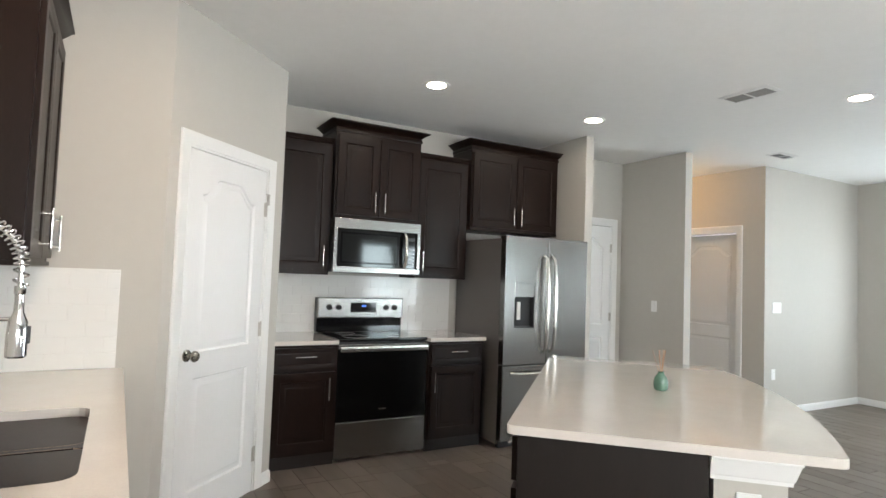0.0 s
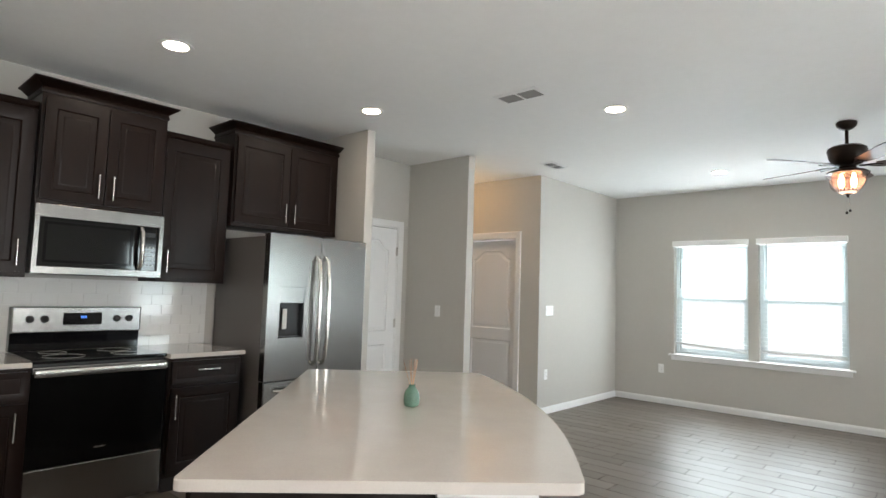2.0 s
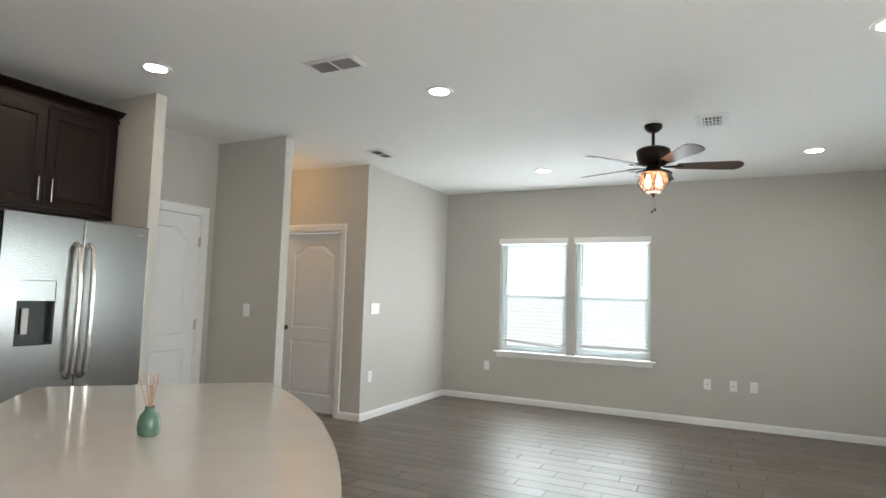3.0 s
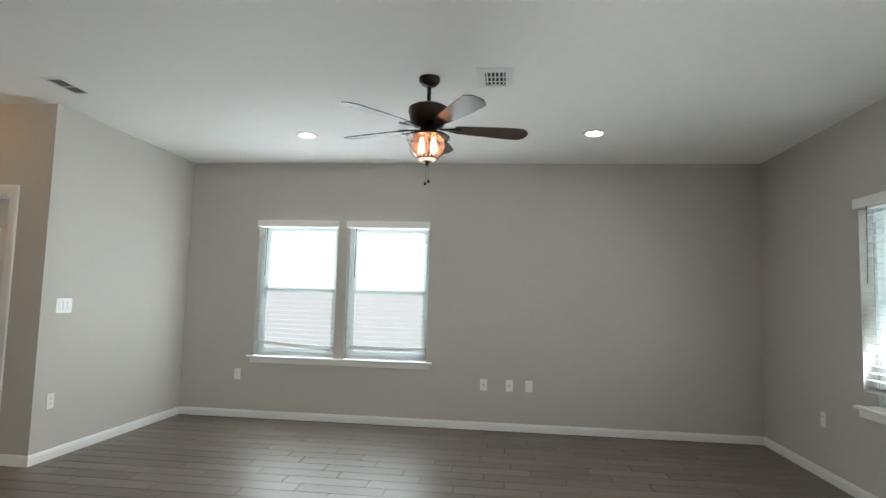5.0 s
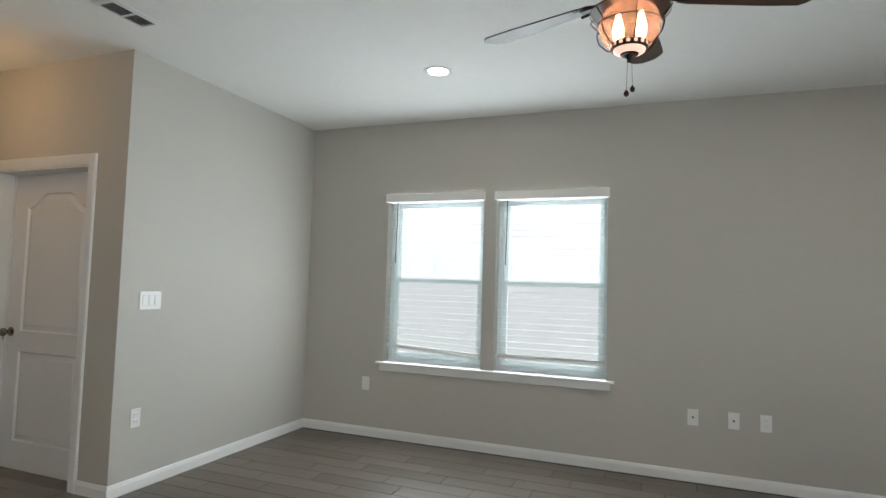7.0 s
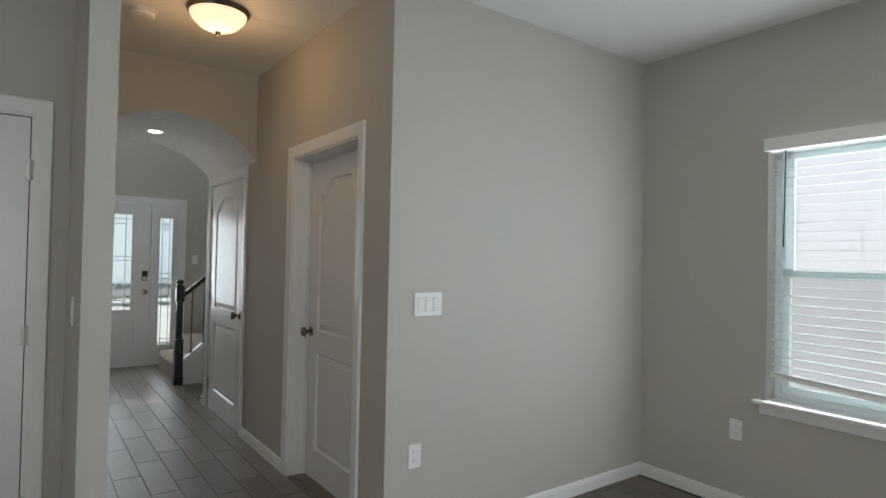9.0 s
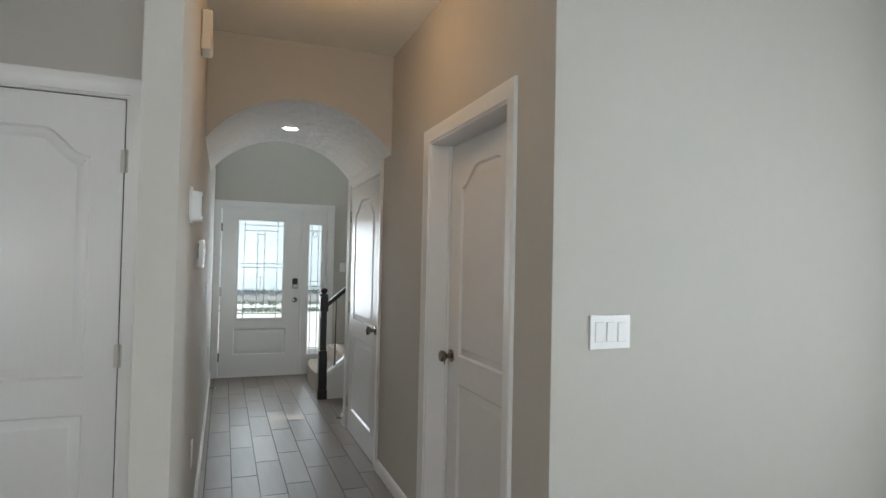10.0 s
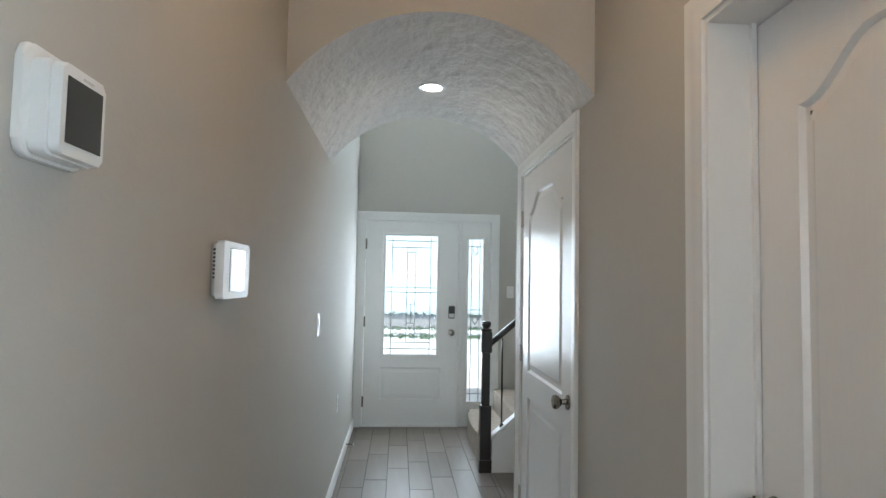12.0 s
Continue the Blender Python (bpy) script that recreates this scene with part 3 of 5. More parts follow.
box((1.225, 0.014, 0.225), (1.275, 0.056, 1.90), bm=own)
part("sidelight_frame", own, WHITE, side)
lite(side, 1.055, 1.205, 0.255, 1.87, 0.014)

# ---- living room windows ----


def living_window(number, place, crooked, group):
    """A single-hung window with its blind: local x outwards through the wall, local y along it."""
    k = not crooked
    w = thing("window_" + str(number), place, "white vinyl single-hung window with an insect screen below", "window", kind="structure")
    own = bmesh.new()
    for a, b in (((0, 0), (0.89, 0.035)), ((0, 1.40), (0.89, 1.435)), ((0, 0.035), (0.035, 1.40)), ((0.855, 0.035), (0.89, 1.40))):
        box((0.095, a[0], a[1]), (0.185, b[0], b[1]), 0.003, own)
    part("window_frame", own, VINYL, w)
    for nm, xx, z0, z1 in (("upper_sash", 0.145, 0.69, 1.40), ("lower_sash", 0.105, 0.035, 0.73)):
        own = bmesh.new()
        for a, b in (((0.035, z0), (0.855, z0 + 0.04)), ((0.035, z1 - 0.035), (0.855, z1)), ((0.035, z0 + 0.04), (0.075, z1 - 0.035)), ((0.815, z0 + 0.04), (0.855, z1 - 0.035))):
            box((xx, a[0], a[1]), (xx + 0.03, b[0], b[1]), 0.003, own)
        s = part(nm, own, VINYL, w)
        p = part("pane", box((xx + 0.013, 0.075, z0 + 0.04), (xx + 0.017, 0.815, z1 - 0.035)), PANE, s, "clear window glass", smooth=False)
        p.visible_shadow = False
    own = bmesh.new()
    vs = [own.verts.new(p) for p in ((0.182, 0.035, 0.035), (0.182, 0.855, 0.035), (0.182, 0.855, 0.72), (0.182, 0.035, 0.72))]
    own.faces.new(vs)
    part("insect_screen", own, SCREEN, w, "fine grey insect screen", smooth=False)
    # blind
    b = thing("window_blind", place, "white faux-wood blind, slats open, lowered " + ("level" if k else "crooked") + " over the window", "blind", group)
    valance = part("valance", box((-0.034, -0.012, 1.396), (-0.018, 0.902, 1.468), 0.004), BLIND, b)
    for y in (-0.012, 0.890):
        part("valance_return", box((-0.018, y, 1.398), (-0.001, y + 0.012, 1.466), 0.002), BLIND, valance)
    part("head_rail", box((0.006, 0.010, 1.392), (0.060, 0.880, 1.432)), BLIND, b)
    sl = box((-0.024, 0.02, -0.0012), (0.024, 0.87, 0.0012))
    slat_mesh = mesh_of("slat", sl, BLIND)
    base = 0.115
    n = 25
    for i in range(n + 3):
        if i < n:
            z = base + 0.02 + 0.0505 * i
            lean = 0.0 if k else -0.045 * max(0, 1 - i / 5)
        else:
            z, lean = base + 0.012 - 0.0 + 0.004 * (i - n), 0.0 if k else -0.055
        ob = new("slat", slat_mesh)
        ob.parent = b
        ob.matrix_basis = pose(0.035, 0, z) @ pose(0, 0.44, 0, -math.degrees(lean), 0, 0) @ pose(0, -0.44, 0, 0, -2, 0)
    part("bottom_rail", box((0.011, 0.016, -0.012), (0.059, 0.874, 0.010), 0.003), BLIND, b, m=pose(0, 0, base - 0.004) @ pose(0, 0.44, 0, 0 if k else 4.0) @ pose(0, -0.44, 0))
    part("tilt_wand", tube([(0.004, 0.80, 1.40), (0.003, 0.803, 1.1), (0.0, 0.806, 0.86)], 0.0042, 8), WAND, b, "smoky grey tilt wand")
    for yy in (0.12, 0.44, 0.76):
        own = tube([(0.010, yy, base), (0.010, yy, 1.39)], 0.0009, 4)
        tube([(0.060, yy, base), (0.060, yy, 1.39)], 0.0009, 4, own)
        part("ladder_cord", own, BLIND, b)


def double_sill(place):
    """The sill and apron under a pair of windows; local y runs from the first window's edge."""
    own = box((-0.045, -0.060, -0.025), (0.0, 1.950, -0.003), 0.006)
    for y in (0.002, 1.002):
        box((-0.002, y, -0.025), (0.095, y + 0.886, 0.001), bm=own)
    box((-0.020, -0.030, -0.080), (-0.001, 1.920, -0.025), 0.005, own)
    tagged(part("window_sill", own, WHITE, m=place), "white painted window sill with moulded apron", kind="structure")


for number, y0, crooked in ((1, 2.345, True), (2, 1.345, False)):
    living_window(number, pose(EAST, y0, 0.672), crooked, "blinds at the living room windows")
double_sill(pose(EAST, 1.345, 0.672))
for number, x0, crooked in ((4, 5.437, True), (5, 6.437, False)):
    living_window(number, pose(x0, SOUTH, 0.672, 0, 0, -90), crooked, "blinds at the back windows")
double_sill(pose(5.437, SOUTH, 0.672, 0, 0, -90))

# ---- staircase ----
st = thing("staircase", pose(6.955, 8.385, 0), "carpeted stairs rising from the foyer behind a white skirt board", "staircase")
SLOPE, RUN, RISE = 0.85, 0.25, 0.19
for i in range(7):
    if i == 0:
        outline = [(-0.01, 0.10), (-0.05, 0.3), (-0.07, 0.7), (-0.05, 1.1), (0.0, 1.34), (RUN + 0.02, 1.34), (RUN + 0.02, 0.03), (0, 0.03)]
        own = prism([(x, y) for x, y in outline][::-1], 0.004, RISE, 0.02)
    else:
        own = box((i * RUN - 0.02, 0.03, 0.004 + (i > 3) * 0.3), (i * RUN + RUN + 0.0, 1.34, RISE * (i + 1)), 0.015)
    part("step", own, CARPET, st, "beige carpeted step")
own = bmesh.new()
prof = [(0.0, 0.004), (0.0, 0.25), (1.45, 0.25 + SLOPE * 1.45), (1.45, 0.004)]
join(own, prism(prof, 0, 0.06, 0.0, pose(0, 0.03, 0, 90)))
part("skirt_board", own, WHITE, st, "white painted skirt board", smooth=False)
own = prism([(-0.01, 0.25), (-0.01, 0.275), (1.45, 0.275 + SLOPE * 1.46), (1.45, 0.25 + SLOPE * 1.46)], 0, 0.085, 0.0, pose(0, 0.045, 0, 90))
part("skirt_cap", own, WHITE, st, "white cap", smooth=False)
nw = part("newel_post", box((-0.048, -0.048, 0.004), (0.048, 0.048, 0.10), 0.006), NEWEL, st, "black-brown turned newel post", pose(-0.05, 0.01, 0))
own = box((-0.042, -0.042, 0.10), (0.042, 0.042, 0.50), 0.006)
box((-0.030, -0.030, 0.50), (0.030, 0.030, 0.93), 0.008, own)
box((-0.041, -0.041, 0.90), (0.041, 0.041, 1.06), 0.006, own)
part("newel_shaft", own, NEWEL, nw)
part("newel_cap", lathe([(0.036, 1.055), (0.044, 1.065), (0.044, 1.075), (0.022, 1.085), (0.034, 1.10), (0.038, 1.118), (0.030, 1.135), (0, 1.142)], 20), NEWEL, nw)
own = prism([(-0.03, 0.93), (-0.03, 0.985), (1.4, 0.985 + SLOPE * 1.43), (1.4, 0.93 + SLOPE * 1.43)], -0.03, 0.03, 0.012, pose(0, 0.0, 0, 90))
part("handrail", own, NEWEL, st, "black-brown handrail", m=pose(0, 0.01, 0))
for i in range(9):
    x = 0.075 + i * 0.125
    own = tube([(x, 0.003, 0.27 + SLOPE * x), (x, 0.003, 0.95 + SLOPE * x)], 0.0065, 8)
    box((x - 0.013, -0.010, 0.27 + SLOPE * x), (x + 0.013, 0.016, 0.30 + SLOPE * x), 0.003, own)
    part("baluster", own, NEWEL, st, "slim black iron baluster")

# ---- kitchen cabinets ----


def bar_handle(parent, x, y, z, length, upright=True):
    """A bar pull on the face y, centred at x, z."""
    d = Vector((0, 0, 1)) if upright else Vector((1, 0, 0))
    c = Vector((x, y - 0.030, z))
    own = tube([c - d * length / 2, c + d * length / 2], 0.0055, 10)
    for s in (-1, 1):
        p = c + d * s * (length / 2 - 0.02)
        tube([p, p + Vector((0, 0.031, 0))], 0.0045, 8, own)
    return part("handle", own, HANDLE, parent, "brushed nickel bar handle")


def crown(w, d, h, proj, z):
    own = bmesh.new()
    prof = [(0.0, 0.0), (0.006, 0.0), (0.010, 0.14), (0.030, 0.45), (0.78, 0.86), (1.0, 0.90), (1.0, 1.0), (0.0, 1.0)]
    rows = []
    for o, k in prof:
        o = o * proj if o > 0.02 else o
        rows.append([own.verts.new(p) for p in ((-o, d, z + k * h), (-o, -o, z + k * h), (w + o, -o, z + k * h), (w + o, d, z + k * h))])
    for a, b in zip(rows, rows[1:]):
        for i in range(3):
            own.faces.new((a[i], a[i + 1], b[i + 1], b[i]))
    own.faces.new(rows[-1])
    return own


def wall_cabinet(m, w, d, z0, z1, crown_h, proj, doors, handles, label):
    c = thing("wall_cabinet", m, label, "kitchen cabinet", "wall cabinets of the kitchen")
    own = box((0, 0, z0), (w, d, z1), 0.0015)
    for x0 in (0.0, w - 0.03):
        box((x0, -0.002, z0), (x0 + 0.03, 0, z1), bm=own)
    part("carcass", own, ESPRESSO, c)
    part("crown_moulding", crown(w, d, crown_h, proj, z1 - 0.012), ESPRESSO, c)
    part("light_rail", box((0.002, -0.012, z0 - 0.018), (w - 0.002, d, z0 + 0.001), 0.002), ESPRESSO, c)
    gap, side = 0.006, 0.018
    dw = (w - 2 * side - gap * (doors - 1)) / doors
    dh = z1 - z0 - 0.055
    for i in range(doors):
        x = side + i * (dw + gap)
        leaf = part("door", slab(dw, dh, 0.019, [rect(0.058, dw - 0.058, 0.058, dh - 0.058)], CABMOULD), ESPRESSO, c, m=pose(x, -0.021, z0 + 0.015))
        hx = 0.040 if handles[i] == "l" else dw - 0.040
        bar_handle(leaf, hx, 0, 0.115, 0.16)
    return c


def base_cabinet(m, w, d, handle, label, drawer=True, name="base_cabinet", group="base cabinets of the kitchen"):
    c = thing(name, m, label, "kitchen cabinet", group)
    own = box((0, 0, 0.10), (w, d, 0.883), 0.0015)
    part("carcass", own, ESPRESSO, c)
    part("toe_kick", box((0.0, 0.012, 0.008), (w, d, 0.10)), ESPRESSO_DARK, c, "black-brown toe kick")
    sw = w - 0.036
    if drawer:
        dr = part("drawer_front", slab(sw, 0.15, 0.019, [rect(0.03, sw - 0.03, 0.03, 0.12)], [(0.004, 0.003), (0.01, 0.0015)]), ESPRESSO, c, m=pose(0.018, -0.021, 0.712))
        bar_handle(dr, sw / 2, 0, 0.088, 0.155, False)
    dh = 0.56 if drawer else 0.73
    leaf = part("door", slab(sw, dh, 0.019, [rect(0.058, sw - 0.058, 0.058, dh - 0.058)], CABMOULD), ESPRESSO, c, m=pose(0.018, -0.021, 0.125))
    bar_handle(leaf, 0.025 if handle == "l" else sw - 0.050, 0, dh - 0.12, 0.16)
    return c


UP = 4.672
wall_cabinet(pose(1.657, UP, 0), 0.498, KIT_N - UP - 0.004, 1.41, 2.447, 0.045, 0.012, 1, "r", "tall espresso wall cabinet with one panelled door beside the pantry")
wall_cabinet(pose(2.158, 4.62, 0), 0.755, KIT_N - 4.62 - 0.004, 1.862, 2.552, 0.085, 0.060, 2, "rl", "two-door espresso wall cabinet with flared crown above the microwave")
wall_cabinet(pose(2.916, UP, 0), 0.510, KIT_N - UP - 0.004, 1.41, 2.447, 0.045, 0.012, 1, "l", "tall espresso wall cabinet with one door, beside the refrigerator cabinet")
wall_cabinet(pose(3.440, 4.64, 0), 1.005, KIT_N - 4.64 - 0.004, 1.862, 2.590, 0.085, 0.060, 2, "rl", "wide two-door espresso wall cabinet with flared crown above the refrigerator")
wall_cabinet(pose(0.418, 2.66, 0, 0, 0, 90), 0.775, 0.283, 1.41, 2.42, 0.085, 0.050, 2, "rr", "two-door espresso wall cabinet hung beside the pantry above the sink counter")
base_cabinet(pose(1.657, 4.362, 0), 0.500, KIT_N - 4.362 - 0.004, "r", "espresso base cabinet with drawer and door between pantry wall and range")
base_cabinet(pose(2.922, 4.362, 0), 0.518, KIT_N - 4.362 - 0.004, "l", "espresso base cabinet with drawer and door between range and refrigerator")


def worktop(name, lo, hi, label):
    t = tagged(part(name, box(lo, hi, 0.003), QUARTZ), label, "worktop", "quartz worktops by the range")
    return t


worktop("worktop", (1.656, 4.325, 0.884), (2.152, KIT_N - 0.012, 0.914), "cream speckled quartz worktop beside the pantry wall")
worktop("worktop", (2.916, 4.325, 0.884), (3.452, KIT_N - 0.012, 0.914), "cream speckled quartz worktop beside the refrigerator")

# ---- range ----
rg = thing("electric_range", pose(2.156, 4.385, 0), "freestanding stainless steel electric range with black glass oven door and cooktop", "range")
part("body", box((0.003, 0.03, 0.05), (0.755, 0.585, 0.895), 0.002), BLACK, rg, "black side panels")
part("cooktop", box((0.0, -0.012, 0.895), (0.758, 0.50, 0.918), 0.005), BLACKGLASS, rg, "black ceramic glass cooktop")
for x, y, r in ((0.2, 0.14, 0.11), (0.56, 0.14, 0.09), (0.2, 0.38, 0.075), (0.56, 0.38, 0.10)):
    own = tube([(x + r * math.cos(a * math.pi / 24), y + r * math.sin(a * math.pi / 24), 0.918) for a in range(48)], 0.0011, 4, closed=True)
    part("burner_ring", own, GREYPLATE, rg, "thin grey burner ring")
bg = part("backguard", box((-0.010, 0.50, 0.918), (0.758, 0.565, 1.203), 0.004), BLACKGLASS, rg, "black backguard")
cp = part("control_panel", box((-0.010, 0.472, 1.035), (0.757, 0.4995, 1.206), 0.008), STEEL, rg, "stainless control panel", m=pose(0, 0, 0))
part("display", box((0.27, 0.4685, 1.085), (0.50, 0.472, 1.165), 0.001), BLACKGLASS, cp, "black clock display")
own = bmesh.new()
for i, x in enumerate((0.372, 0.384, 0.398)):
    box((x, 0.4675, 1.130), (x + 0.008, 0.4685, 1.145), bm=own)
part("clock_digits", own, BLUELED, cp, "blue lit clock digits", smooth=False)
for x in (0.085, 0.165, 0.595, 0.675):
    k = part("control_knob", lathe([(0.024, 0), (0.024, 0.006), (0.020, 0.010), (0.018, 0.024), (0.014, 0.027), (0, 0.028)], 24), BLACK, cp, "black control knob", pose(x, 0.472, 1.125, 90))
dr = part("oven_door", box((0.003, -0.02, 0.305), (0.755, 0.03, 0.868), 0.004), OVENGLASS, rg, "black glass oven door")
part("door_trim", box((0.003, -0.024, 0.838), (0.755, 0.028, 0.878), 0.005), STEEL, dr, "stainless top trim")
own = box((0.012, -0.060, 0.823), (0.746, -0.040, 0.866), 0.007)
for x in (0.045, 0.713):
    box((x - 0.014, -0.042, 0.832), (x + 0.014, -0.022, 0.857), 0.003, own)
part("door_handle", own, HANDLE, dr, "wide flat brushed steel handle")
part("badge", box((0.350, -0.0215, 0.375), (0.410, -0.020, 0.385), 0.0005), HANDLE, dr, "small silver badge")
part("storage_drawer", box((0.003, -0.018, 0.032), (0.755, 0.03, 0.298), 0.005), STEEL, rg, "stainless storage drawer front")
for x in (0.05, 0.71):
    for y in (0.06, 0.53):
        part("foot", lathe([(0.018, 0.008), (0.018, 0.02), (0.01, 0.022), (0.01, 0.05)], 12), BLACK, rg, m=pose(x, y, 0))

# ---- microwave ----
GLASS_SET = pose(0.028, 0, 0, 0, 0, 1.7) @ pose(-0.028, 0, 0)     # the glass is turned so that its shape catches the back windows' reflection
mw = thing("microwave", pose(2.157, 4.585, 1.418), "over-the-range stainless steel microwave with dark window", "microwave")
part("body", box((0.0, 0.02, 0.0), (0.756, 0.400, 0.425), 0.002), BLACK, mw, "black casing")
own = bmesh.new()
for a, b in (((0, 0.0), (0.756, 0.045)), ((0, 0.345), (0.756, 0.425)), ((0, 0.045), (0.028, 0.345)), ((0.728, 0.045), (0.756, 0.345))):
    box((a[0], -0.02, a[1]), (b[0], 0.02, b[1]), 0.002, own)
part("front_frame", own, STEEL, mw, "stainless front frame")
part("door_window", box((0.028, -0.018, 0.045), (0.728, 0.02, 0.345), 0.002), BLACKGLASS, mw, "black glass door and panel", GLASS_SET)
own = bmesh.new()
for a, b in (((0.055, 0.07), (0.565, 0.085)), ((0.055, 0.305), (0.565, 0.32)), ((0.055, 0.085), (0.07, 0.305)), ((0.55, 0.085), (0.565, 0.305))):
    box((a[0], -0.0195, a[1]), (b[0], -0.018, b[1]), bm=own)
part("window_border", own, OVENGLASS, mw, m=GLASS_SET)
part("handle", tube([(0.612, -0.015, 0.06), (0.612, -0.045, 0.085), (0.612, -0.055, 0.195), (0.612, -0.045, 0.305), (0.612, -0.015, 0.33)], 0.015, 12), HANDLE, mw, "curved bright stainless handle")
own = bmesh.new()
for r in range(5):
    for c in range(3):
        box((0.650 + c * 0.024, -0.0195, 0.08 + r * 0.03), (0.660 + c * 0.024, -0.018, 0.088 + r * 0.03), bm=own)
part("keypad", own, DARKGREY, mw, "grey keypad markings", GLASS_SET, smooth=False)
part("display", box((0.648, -0.0195, 0.275), (0.712, -0.018, 0.305)), BLACK, mw, "dark display", GLASS_SET)
own = bmesh.new()
for i in range(12):
    box((0.06 + i * 0.052, 0.03, -0.004), (0.10 + i * 0.052, 0.10, 0.0), bm=own)
part("vent_grille", own, BLACK, mw)

# ---- refrigerator ----
fr = thing("refrigerator", pose(3.503, 4.155, 0), "stainless steel french-door refrigerator with bottom freezer and dark grey sides", "refrigerator")
part("body", box((0.004, 0.075, 0.04), (0.906, 0.79, 1.755), 0.004), FRIDGE_SIDE, fr, "dark grey enamelled cabinet")
own = box((0.02, 0.06, 0.012), (0.89, 0.10, 0.075))
part("base_grille", own, BLACK, fr)


def fridge_door(name, x0, x1, z0, z1, hole=None):
    if not hole:
        return part(name, box((x0, 0, z0), (x1, 0.068, z1), 0.007), STEEL, fr)
    a, b, c, d = hole
    own = bmesh.new()
    for p, q in (((x0, z0), (x1, c)), ((x0, d), (x1, z1)), ((x0, c), (a, d)), ((b, c), (x1, d))):
        box((p[0], 0, p[1]), (q[0], 0.068, q[1]), bm=own)
    box((a, 0.055, c), (b, 0.068, d), bm=own)
    bmesh.ops.remove_doubles(own, verts=own.verts, dist=1e-5)
    return part(name, own, STEEL, fr, smooth=False)


ld = fridge_door("left_door", 0.002, 0.451, 0.700, 1.775, (0.105, 0.315, 1.005, 1.385))
disp = part("dispenser", box((0.106, 0.002, 1.262), (0.314, 0.05, 1.384), 0.003), STEEL, ld, "bright dispenser control panel")
own = box((0.107, 0.045, 1.006), (0.313, 0.054, 1.262))
box((0.107, 0.004, 1.006), (0.115, 0.05, 1.262), bm=own)
box((0.305, 0.004, 1.006), (0.313, 0.05, 1.262), bm=own)
box((0.107, 0.004, 1.006), (0.313, 0.05, 1.016), bm=own)
part("dispenser_recess", own, BLACK, ld, "black dispenser recess")
part("dispenser_paddle", box((0.150, 0.022, 1.07), (0.185, 0.034, 1.22), 0.003), GREYPLATE, ld, "grey paddle")
rd = fridge_door("right_door", 0.457, 0.908, 0.700, 1.775)
part("badge", box((0.81, -0.001, 1.715), (0.87, 0.0, 1.722)), HANDLE, rd, "small silver badge")
fz = fridge_door("freezer_drawer", 0.002, 0.908, 0.075, 0.690)
for p, x in ((ld, 0.412), (rd, 0.494)):
    own = tube([(x, 0.0, 0.80), (x, -0.045, 0.83), (x, -0.062, 1.0), (x, -0.066, 1.2), (x, -0.062, 1.4), (x, -0.045, 1.59), (x, 0.0, 1.62)], 0.0165, 12)
    part("handle", own, HANDLE, p, "bowed steel handle")
own = tube([(0.09, 0.0, 0.625), (0.12, -0.05, 0.628), (0.454, -0.062, 0.628), (0.79, -0.05, 0.628), (0.82, 0.0, 0.625)], 0.014, 12)
part("handle", own, HANDLE, fz, "bowed steel handle")
for x in (0.03, 0.83):
    part("hinge_cover", box((x, 0.03, 1.755), (x + 0.05, 0.13, 1.780), 0.005), BLACK, fr)
for x in (0.06, 0.85):
    for y in (0.12, 0.72):
        part("foot", lathe([(0.02, 0.008), (0.02, 0.04)], 12), BLACK, fr, m=pose(x, y, 0))

# ---- island ----
ISL = pose(1.880, 1.860, 0, 0, 0, 45.5)     # local x along the island, local -y across it
isl = thing("kitchen_island", ISL, "espresso island cabinet with a painted knee wall under the overhang", "kitchen island")
part("carcass", box((0.035, -0.640, 0.10), (1.91, -0.035, 0.883), 0.002), ESPRESSO_DARK, isl, "espresso end panel and carcass")
part("toe_kick", box((0.035, -0.640, 0.008), (1.91, -0.10, 0.10)), ESPRESSO_DARK, isl)
for i in range(4):
    w = 0.44
    leaf = part("door", slab(w, 0.56, 0.019, [rect(0.058, w - 0.058, 0.058, 0.502)], CABMOULD), ESPRESSO, isl, m=pose(1.90 - i * 0.465, -0.013, 0.125, 0, 0, 180))
    bar_handle(leaf, 0.03 if i % 2 else w - 0.03, 0, 0.44, 0.16)
    dr = part("drawer_front", slab(w, 0.15, 0.019, [rect(0.03, w - 0.03, 0.03, 0.12)], [(0.004, 0.003), (0.01, 0.0015)]), ESPRESSO, isl, m=pose(1.90 - i * 0.465, -0.013, 0.712, 0, 0, 180))
    bar_handle(dr, w / 2, 0, 0.088, 0.155, False)
kw = part("knee_wall", box((0.045, -0.865, 0.008), (1.90, -0.655, 0.815)), PAINT, isl, "greige painted knee wall", smooth=False)
own = bmesh.new()
rows = []
for o, z in ((0.0, 0.806), (0.012, 0.806), (0.012, 0.818), (0.016, 0.822), (0.030, 0.872), (0.034, 0.874), (0.034, 0.883), (0.0, 0.883)):
    rows.append([own.verts.new(p) for p in ((0.045 - o, -0.865 - o, z), (1.90 + o, -0.865 - o, z), (1.90 + o, -0.655 + min(o, 0.012), z), (0.045 - o, -0.655 + min(o, 0.012), z))])
for a, b in zip(rows, rows[1:]):
    for i in range(4):
        own.faces.new((a[i], a[(i + 1) % 4], b[(i + 1) % 4], b[i]))
own.faces.new(rows[0]), own.faces.new(rows[-1])
part("crown_trim", own, WHITE, isl, "white stepped trim under the top")
OUT = [(0.0, 0.0), (0.0, -1.015)]
